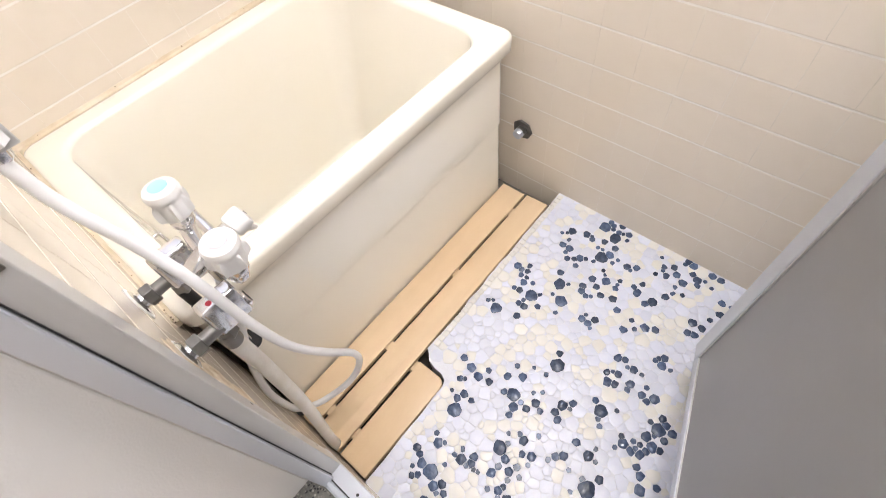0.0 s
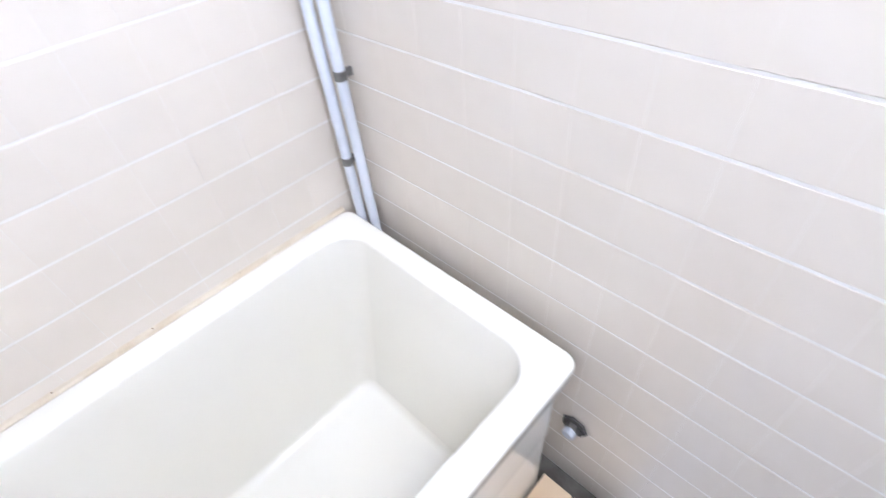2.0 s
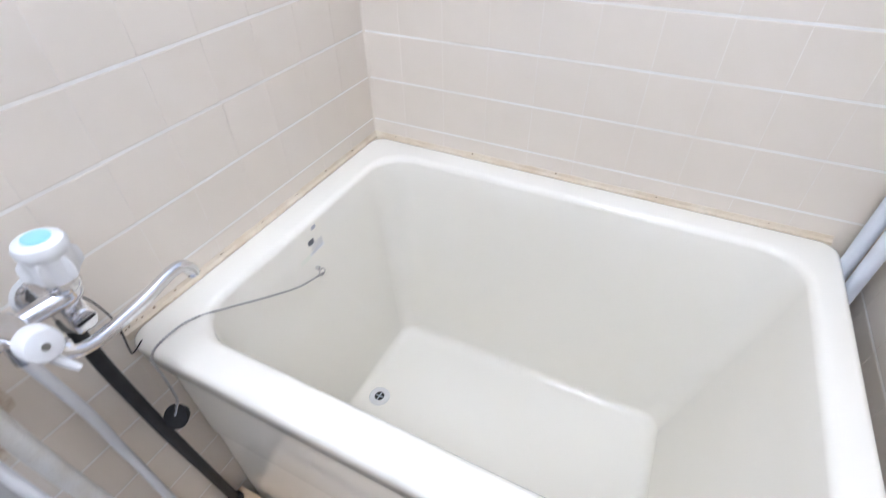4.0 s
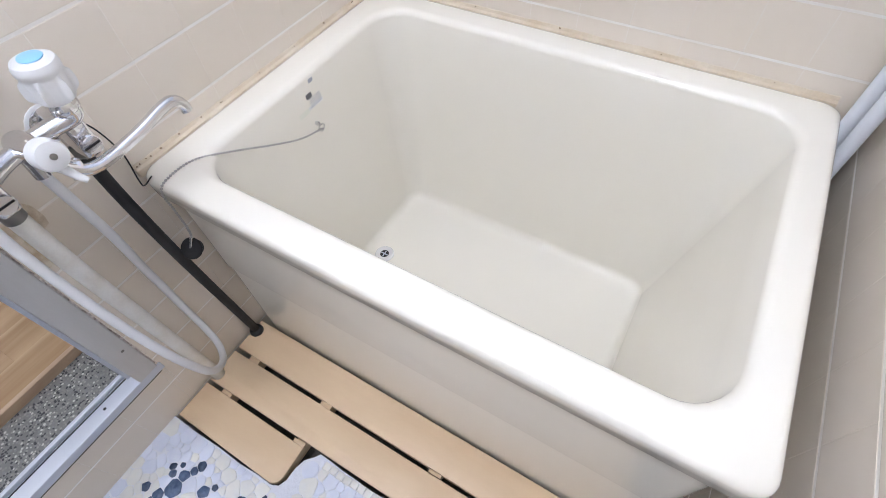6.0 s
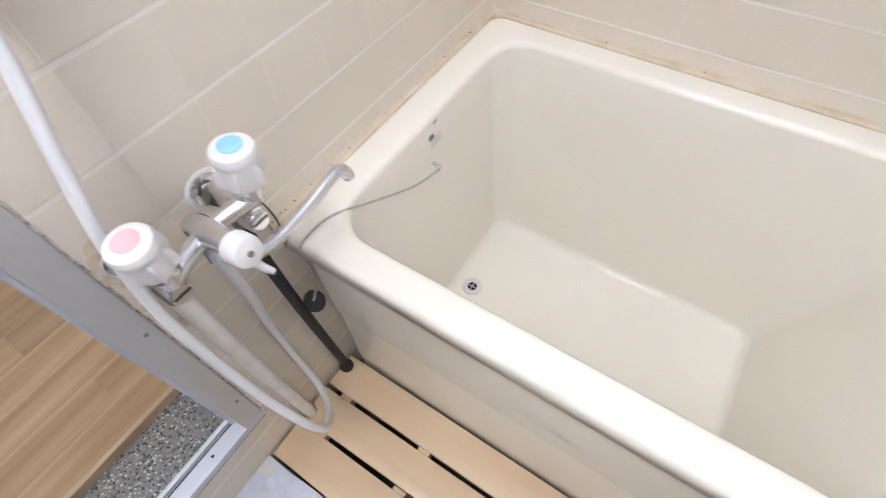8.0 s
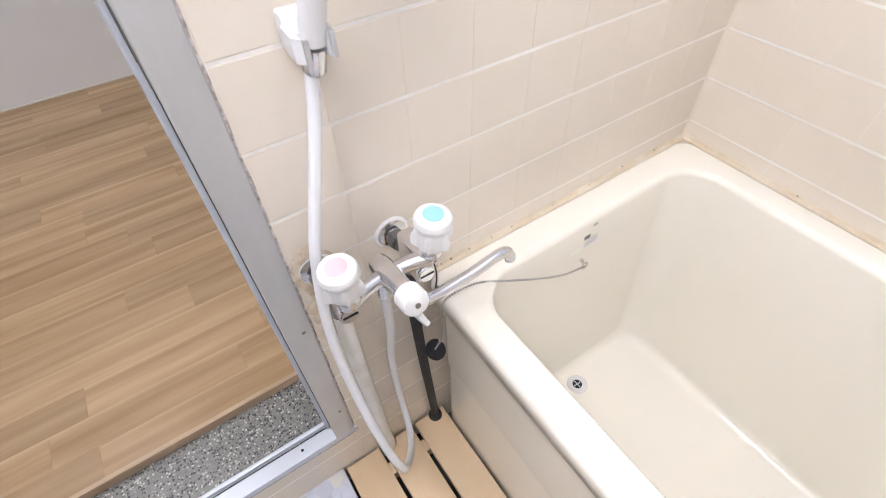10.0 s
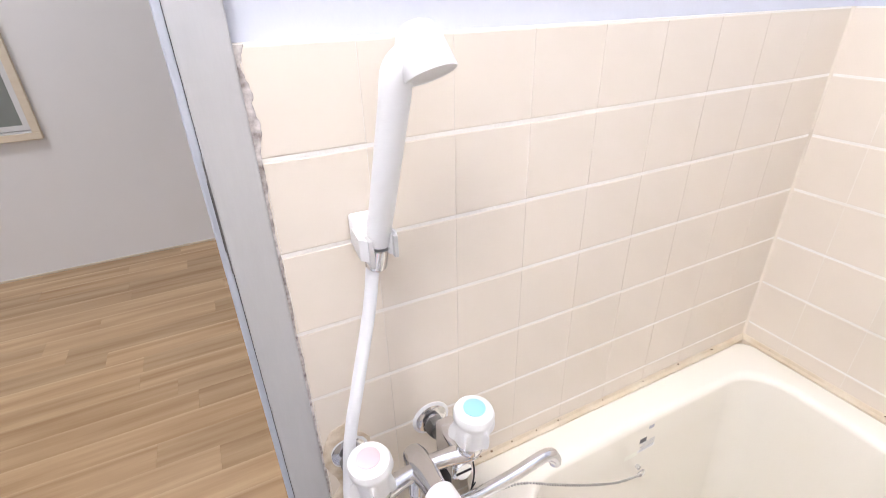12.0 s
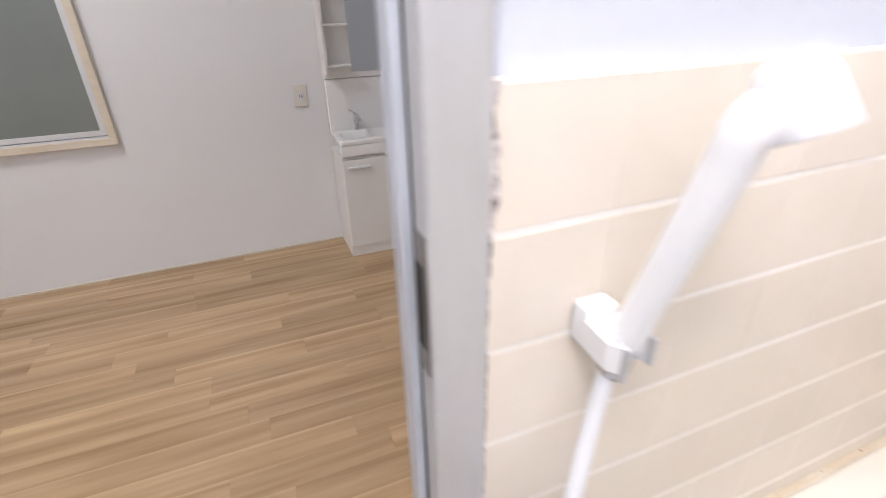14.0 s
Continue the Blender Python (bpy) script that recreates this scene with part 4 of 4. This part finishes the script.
def washstand():
    ob = thing("washstand", "white washstand with a basin cabinet, backsplash and mirror unit", "washstand")
    x0, x1, yb, yf, z = 0.16, 0.784, ROOM_BACK + 0.004, -1.888, ROOM_Z
    part("plinth", boxed((x0, yb, z), (x1, yf - 0.012, z + 0.055)), CABINET, ob)
    cab = part("cabinet", boxed((x0, yb, z + 0.057), (x1, yf - 0.018, z + 0.515), 0.002), CABINET, ob)
    for a, b in ((x0 + 0.003, (x0 + x1) / 2 - 0.0015), ((x0 + x1) / 2 + 0.0015, x1 - 0.003)):
        d = part("door", boxed((a, yf - 0.017, z + 0.06), (b, yf, z + 0.505), 0.002), CABINET, ob, "white cabinet door")
        part("handle", boxed((b - 0.13, yf, z + 0.462), (b - 0.02, yf + 0.014, z + 0.474), 0.003), SASH, d, "slim white handle")
    part("fascia", boxed((x0, yf - 0.03, z + 0.520), (x1, yf + 0.004, z + 0.578), 0.008, 3), CERAMIC, ob, "white basin front", True)
    bm = bmesh.new()
    rows = [[(x, y, h) for x, y in rounded(x0 + i, x1 - i, yb + 0.05 + i, yf + 0.006 - i, r)] for i, r, h in
            ((0.0, 0.02, z + 0.578), (0.0, 0.02, z + 0.593), (0.006, 0.02, z + 0.600), (0.025, 0.03, z + 0.598), (0.035, 0.035, z + 0.58), (0.055, 0.04, z + 0.51), (0.075, 0.02, z + 0.49))]
    loft(bm, rows)
    part("basin", bm, CERAMIC, ob, "glossy white basin", True)
    part("backsplash", boxed((x0, yb, z + 0.578), (x1, yb + 0.05, z + 0.842), 0.006, 3), CERAMIC, ob, "glossy white backsplash", True)
    mu = part("mirror_unit", boxed((x0, yb, z + 0.844), (x1, yb + 0.055, z + 1.55), 0.003), CABINET, ob, "white mirror unit frame")
    part("mirror", boxed((x0 + 0.05, yb + 0.055, z + 0.87), (x1 - 0.13, yb + 0.058, z + 1.50)), MIRROR, mu, "tall mirror")
    for k in range(4):
        part("shelf", boxed((x1 - 0.12, yb + 0.055, z + 0.90 + 0.17 * k), (x1 - 0.005, yb + 0.125, z + 0.908 + 0.17 * k), 0.001), CABINET, mu, "small side shelf")
    part("shelf_side", boxed((x1 - 0.012, yb + 0.055, z + 0.87), (x1, yb + 0.125, z + 1.50), 0.001), CABINET, mu)
    tp = part("tap", tube(bmesh.new(), ((0.66, yb + 0.06, z + 0.59), (0.66, yb + 0.06, z + 0.655), (0.66, yb + 0.085, z + 0.675), (0.66, yb + 0.135, z + 0.66)), 0.012), CHROME, ob, "small chrome basin tap", True)
    part("lever", rod(bmesh.new(), (0.66, yb + 0.065, z + 0.675), (0.69, yb + 0.08, z + 0.70), 0.006), CHROME, tp)


washstand()


def outlet():
    ob = thing("wall_outlet", "ivory plastic outlet plate on the white wall", "outlet")
    y = ROOM_BACK
    part("plate", boxed((0.868, y + 0.0005, 0.918), (0.928, y + 0.008, 1.018), 0.003), SWITCH, ob)
    part("socket", boxed((0.883, y + 0.008, 0.938), (0.913, y + 0.0105, 0.988), 0.001), WHITE_PLASTIC, ob)
    for x in (0.891, 0.901):
        part("slot", boxed((x, y + 0.0105, 0.960), (x + 0.003, y + 0.011, 0.974)), BLACK, ob)


outlet()


# ---- pieces: tiles ----
def tile_mesh(w, h):
    """A square tile with a soft edge, lying in x and z, facing +y."""
    bm = bmesh.new()
    rows = []
    for ix, iz, d in ((0.0, 0.0, 0.0), (0.0, 0.0, 0.0036), (0.0, 0.0008, 0.0047), (0.0001, 0.0026, 0.0055)):
        rows.append([(ix, d, iz), (w - ix, d, iz), (w - ix, d, h - iz), (ix, d, h - iz)])
    loft(bm, rows)
    return mesh_of("tile", bm, TILE)


TILE_MESHES = {}


def tiles(wall, origin, turn, length, first, z_from, z_to, skip=None, stuff=False):
    """Rows of stack-bonded tiles on a wall: origin and turn give the wall's own x axis and outward y."""
    m = Matrix.Translation(origin) @ Matrix.Rotation(radians(turn), 4, "Z")
    bed = part("grout_bed", bmesh_at(boxed((0, -0.0112, z_from), (length, -0.0005, z_to)), m), GROUT, wall, "white grout")
    cols = [0.0]
    x = first
    while x < length - 0.004:
        if x > 0.004:
            cols.append(x)
        x += PITCH
    cols.append(length)
    rows = [z_from]
    k = 0
    while ROW0 + k * PITCH < z_to - 0.006:
        if ROW0 + k * PITCH > z_from + 0.006:
            rows.append(ROW0 + k * PITCH)
        k += 1
    rows.append(z_to)
    rnd = random.Random(int(length * 1000))
    for z0, z1 in zip(rows, rows[1:]):
        for x0, x1 in zip(cols, cols[1:]):
            if skip and skip((x0 + x1) / 2, (z0 + z1) / 2):
                continue
            w, h = round(x1 - x0 - 0.0005, 4), round(z1 - z0 - 0.0021, 4)
            if w < 0.004 or h < 0.004:
                continue
            if (w, h) not in TILE_MESHES:
                TILE_MESHES[(w, h)] = tile_mesh(w, h)
            t = new("tile", TILE_MESHES[(w, h)])
            t.matrix_world = m @ Matrix.Translation((x0 + 0.0003, -0.0055 + rnd.uniform(0, 0.0001), z0 + 0.0009)) @ Euler((rnd.uniform(0, 0.0006), 0, rnd.uniform(0, 0.0006))).to_matrix().to_4x4()
            t.parent = wall


# the door wall faces +y; its own x runs the same way as the room's
tiles(wall_door, (0, 0, 0), 0, DOOR_L - 0.004, COL0, PIT, TILE_TOP, lambda x, z: x < 0.70 and z < 0.5)
tiles(wall_door, (DOOR_L - 0.004, 0, 0), 0, DOOR_R - DOOR_L + 0.004, 0.012, PIT, SILL - 0.026)
tiles(wall_tub, (TUB_X, FAR, 0), -90, FAR, 0.04, 0.50, TILE_TOP)
tiles(wall_far, (RIGHT, FAR, 0), 180, RIGHT, 0.06, PIT, TILE_TOP)


# rough mortar left around the hot inlet, flush with the tiles
bm = bmesh.new()
rnd = random.Random(5)
for x0, z0, x1, z1 in ((0.925, 0.675, 0.994, 0.80), (0.915, 0.605, 0.992, 0.69), (0.945, 0.555, 0.990, 0.622)):
    ring = []
    for k in range(18):
        a = 2 * math.pi * k / 18
        f = rnd.uniform(0.82, 1.12)
        ring.append((min((x0 + x1) / 2 + f * (x1 - x0) / 2 * math.cos(a), 0.994), (z0 + z1) / 2 + f * (z1 - z0) / 2 * math.sin(a)))
    loft(bm, [[(x, -0.002, z) for x, z in ring], [(x, 0.0010, z) for x, z in ring],
              [(x * 0.8 + (x0 + x1) * 0.1, 0.0022 + rnd.uniform(0, 0.0012), z * 0.8 + (z0 + z1) * 0.1) for x, z in ring]])
part("mortar_patch", bm, material("rough_stained_mortar", (0.72, 0.64, 0.52), 0.75, second=(0.46, 0.34, 0.22), scale=45, mix=0.55, fine=0.25, bump=0.8, bump_scale=160), wall_door, "rough stained mortar beside the door frame", True)


# ---- pieces: the mosaic of stones on the bathroom floor ----
def edge_x(y):
    """The floor's ragged edge along the gutter."""
    return 1.063 if y < 0.345 else 0.9555 - 0.014 * (y - 0.345)


outline = [(1.063, 0.0), (RIGHT, 0.0), (RIGHT, FAR), (0.944, FAR)]
rnd = random.Random(11)
for k in range(22):
    y = FAR - 0.02 - (FAR - 0.40) * k / 21
    outline.append((edge_x(y) - 0.002 + rnd.uniform(-0.003, 0.003), y))
for x, y in ((0.962, 0.372), (0.980, 0.354), (1.006, 0.347), (1.034, 0.346), (1.052, 0.338), (1.060, 0.32), (1.059, 0.28), (1.063, 0.22), (1.061, 0.15), (1.064, 0.08)):
    outline.append((x, y))
floor_bath = structure("floor_bath", prism(bmesh.new(), outline, PIT - 0.02, -0.0014), MORTAR, "mosaic floor of navy, pale blue and cream stones", "floor")

BIG = ((1.147, 1.076), (1.196, 1.055), (1.197, 0.963), (1.143, 0.799), (1.096, 0.712), (1.179, 0.751), (1.034, 0.612), (1.283, 0.572), (1.232, 0.426),
       (1.13, 0.291), (1.441, 0.534), (1.579, 0.583), (1.179, 0.129), (1.51, 0.345), (1.286, 0.29))
MID = ((1.193, 1.113), (1.113, 1.014), (1.067, 0.997), (1.097, 0.933), (1.144, 0.92), (1.213, 0.986), (1.279, 0.979), (1.0, 0.779), (1.215, 0.876), (1.21, 0.82),
       (1.099, 0.669), (1.299, 0.852), (1.397, 0.912), (1.419, 0.951), (1.347, 0.914), (1.439, 1.101), (1.469, 1.061), (1.439, 1.026), (1.499, 1.1), (1.26, 0.739),
       (1.373, 0.78), (1.419, 0.823), (1.509, 0.748), (1.403, 0.695), (1.414, 0.616), (1.466, 0.648), (1.224, 0.482), (1.091, 0.414), (1.123, 0.406),
       (1.123, 0.342), (1.251, 0.397), (1.293, 0.444), (1.353, 0.484), (1.563, 0.55), (1.572, 0.5), (1.472, 0.416), (1.362, 0.323), (1.324, 0.343), (1.223, 0.202),
       (1.25, 0.211), (1.303, 0.226), (1.337, 0.257), (1.148, 0.131), (1.15, 0.196), (1.208, 0.107), (1.609, 0.424), (1.425, 0.375), (1.526, 0.497), (1.536, 0.65),
       (1.518, 0.92))


def stones():
    rnd = random.Random(7)
    seeds = []
    def free(x, y, r, slack=0.86):
        return all((x - a) ** 2 + (y - b) ** 2 > (slack * (r + c)) ** 2 for a, b, c, _ in seeds)
    def inside(x, y, r):
        return edge_x(y) + r * 0.7 + 0.02 * (y >= 0.345) < x < RIGHT - 0.004 and 0.004 < y < FAR - 0.004 and (x - 1.03) ** 2 + (y - 0.372) ** 2 > (0.036 + 0.012 * math.sin(40 * y)) ** 2
    for x, y in BIG:
        seeds.append((x, y, rnd.uniform(0.0165, 0.0205), "navy"))
    for x, y in MID:
        if free(x, y, 0.009, 0.7):
            seeds.append((x, y, rnd.uniform(0.0095, 0.0125), "navy"))
    anchors = [s[:2] for s in seeds]
    while len(anchors) < 92:
        x, y = rnd.uniform(0.98, RIGHT), rnd.uniform(0, FAR)
        if (x > 1.56 or len(anchors) > 80) and inside(x, y, 0.01) and free(x, y, 0.011, 1.1):
            seeds.append((x, y, rnd.choice((0.008, 0.010, 0.012)), "navy"))
            anchors.append((x, y))
    for x, y in anchors:
        for k in range(rnd.choice((1, 2, 2, 3, 4))):
            r = rnd.choice((0.0055, 0.0065, 0.008, 0.0095))
            for tries in range(30):
                a, d = rnd.uniform(0, 6.28), rnd.uniform(0.014, 0.045)
                px, py = x + d * math.cos(a), y + d * math.sin(a)
                if inside(px, py, r) and free(px, py, r):
                    seeds.append((px, py, r, "navy"))
                    break
    for r0, n in ((0.016, 2500), (0.0125, 5000), (0.009, 7000), (0.0065, 6000)):
        for k in range(n):
            x, y = rnd.uniform(0.96, RIGHT), rnd.uniform(0, FAR)
            r = r0 * rnd.uniform(0.9, 1.1)
            if inside(x, y, r) and free(x, y, r, 0.93):
                patch = noise.noise((x * 9, y * 9, 3.1)) + rnd.uniform(-0.35, 0.35)
                seeds.append((x, y, r, "cream" if patch > 0.10 else "lavender"))
    pts = np.array([s[:3] for s in seeds])
    made = []
    for i, (x, y, r, kind) in enumerate(seeds):
        sides = 5 + i % 2 if kind == "navy" else 9
        reach = r * (1.36 if kind == "navy" else 1.7)
        poly = [(x + reach * math.cos(a), y + reach * math.sin(a)) for a in (2 * math.pi * k / sides + i for k in range(sides))]
        d = (pts[:, 0] - x) ** 2 + (pts[:, 1] - y) ** 2
        for j in np.argsort(d)[1:22]:
            ox, oy, orr = pts[j]
            dx, dy = ox - x, oy - y
            dist = math.hypot(dx, dy)
            cut = (dist * dist + r * r - orr * orr) / (2 * dist) - 0.0005
            poly = clip(poly, x, y, dx / dist, dy / dist, cut)
        lim = edge_x(y) + 0.002
        poly = clip(poly, x, y, -1, 0, x - lim)
        poly = clip(poly, x, y, 0, -1, y - 0.0015)
        poly = clip(poly, x, y, 0, 1, FAR - 0.0015 - y)
        poly = clip(poly, x, y, 1, 0, RIGHT - 0.0015 - x)
        if len(poly) < 3:
            continue
        round_ = []
        for (ax, ay), (bx, by) in zip(poly, poly[1:] + poly[:1]):
            c = 0.13 if kind == "navy" else 0.17
            round_ += [(ax * (1 - c) + bx * c, ay * (1 - c) + by * c), (ax * c + bx * (1 - c), ay * c + by * (1 - c))]
        made.append((x, y, kind, round_))
    return made


def clip(poly, x, y, nx, ny, cut):
    """Keeps the part of poly on the near side of the line nx, ny at the distance cut from (x, y)."""
    out = []
    for a, b in zip(poly, poly[1:] + poly[:1]):
        da, db = (a[0] - x) * nx + (a[1] - y) * ny - cut, (b[0] - x) * nx + (b[1] - y) * ny - cut
        if da <= 0:
            out.append(a)
        if da * db < 0:
            t = da / (da - db)
            out.append((a[0] + (b[0] - a[0]) * t, a[1] + (b[1] - a[1]) * t))
    return out


def stone(verts, faces, x, y, poly, height):
    """One stone: a low pebble with a rounded shoulder; appends to verts and faces."""
    base, n = len(verts), len(poly)
    for s, z in ((1.0, -0.003), (0.99, height * 0.12), (0.95, height * 0.26)):
        verts += [(x + (px - x) * s, y + (py - y) * s, z) for px, py in poly]
    for a in range(2):
        for k in range(n):
            faces.append((base + a * n + k, base + a * n + (k + 1) % n, base + (a + 1) * n + (k + 1) % n, base + (a + 1) * n + k))
    faces.append(tuple(base + 2 * n + k for k in range(n)))


def raw(name, verts, faces, mat, parent):
    me = bpy.data.meshes.new(name)
    me.from_pydata(verts, [], faces)
    me.materials.append(mat)
    me.polygons.foreach_set("use_smooth", [True] * len(me.polygons))
    me.set_sharp_from_angle(angle=radians(50))
    ob = new(name, me)
    ob.parent = parent
    return ob


STONE_MAT = {"navy": NAVY, "cream": CREAM, "lavender": LAVENDER}
rest = {k: ([], []) for k in STONE_MAT}
single = 0
hrnd = random.Random(3)
for x, y, kind, poly in sorted(stones(), key=lambda s: (s[2] != "navy", abs(s[0] - 1.15) + abs(s[1] - 0.4))):
    high = 0.0024 + hrnd.uniform(0, 0.0012) if kind == "navy" else 0.0006 + hrnd.uniform(0, 0.0005)
    if single < 300:
        verts, faces = [], []
        stone(verts, faces, x, y, poly, high)
        raw("stone", verts, faces, STONE_MAT[kind], floor_bath)
        single += 1
    else:
        stone(*rest[kind], x, y, poly, high)
for kind, (verts, faces) in rest.items():
    if verts:
        tagged(raw("stones", verts, faces, STONE_MAT[kind], floor_bath), kind + " mosaic stones", "", "", "stuff")

# edging of small cream tiles along the gutter
edge_mesh = mesh_of("edge_tile", boxed((0.0, 0.0, -0.003), (0.018, 0.0185, 0.002), 0.0015, 1), CREAM)
for k in range(36):
    y = 0.402 + 0.0196 * k
    if y < FAR - 0.02:
        t = new("edge_tile", edge_mesh)
        t.location = (edge_x(y) + 0.001 + hrnd.uniform(-0.001, 0.001), y, hrnd.uniform(-0.0006, 0.0004))
        t.parent = floor_bath

# ---- pieces: oak strips of the room's floor ----
def strip_mesh(length, width):
    bm = boxed((0.0, 0.0, -0.011), (length, width, 0.0))
    bmesh.ops.bevel(bm, geom=[e for e in bm.edges if all(v.co.z > -0.001 for v in e.verts)], offset=0.0004, segments=1, affect="EDGES")
    return mesh_of("strip", bm, OAK)


STRIPS = {}
rnd = random.Random(21)
WIDTH = 0.0925
y = -0.2 - WIDTH
k = 0
while y > ROOM_BACK - WIDTH + 0.01:
    y0 = max(y, ROOM_BACK)
    w = round(min(WIDTH, y + WIDTH - y0), 4)
    x = ROOM_L - rnd.uniform(0.0, 0.55)
    while x < ROOM_R:
        l = rnd.choice((0.45, 0.6, 0.75, 0.9))
        a, b = max(x, ROOM_L), min(x + l, ROOM_R)
        if b - a > 0.01:
            key = (round(b - a - 0.0002, 4), round(w - 0.0002, 4))
            if key not in STRIPS:
                STRIPS[key] = strip_mesh(*key)
            t = new("strip", STRIPS[key])
            t.location = (a, y0, ROOM_Z)
            t.parent = floor_room
        x += l
    y -= WIDTH
structure("trim_floor_edge", boxed((DOOR_L, -0.212, 0.12), (DOOR_R, -0.199, ROOM_Z + 0.0005), 0.002), material("oak_edge_strip", (0.50, 0.36, 0.235), 0.4, second=(0.40, 0.27, 0.17), scale=5, stretch=(2, 12, 12), fine=0.1), "wooden edge strip between oak floor and terrazzo", "trim")
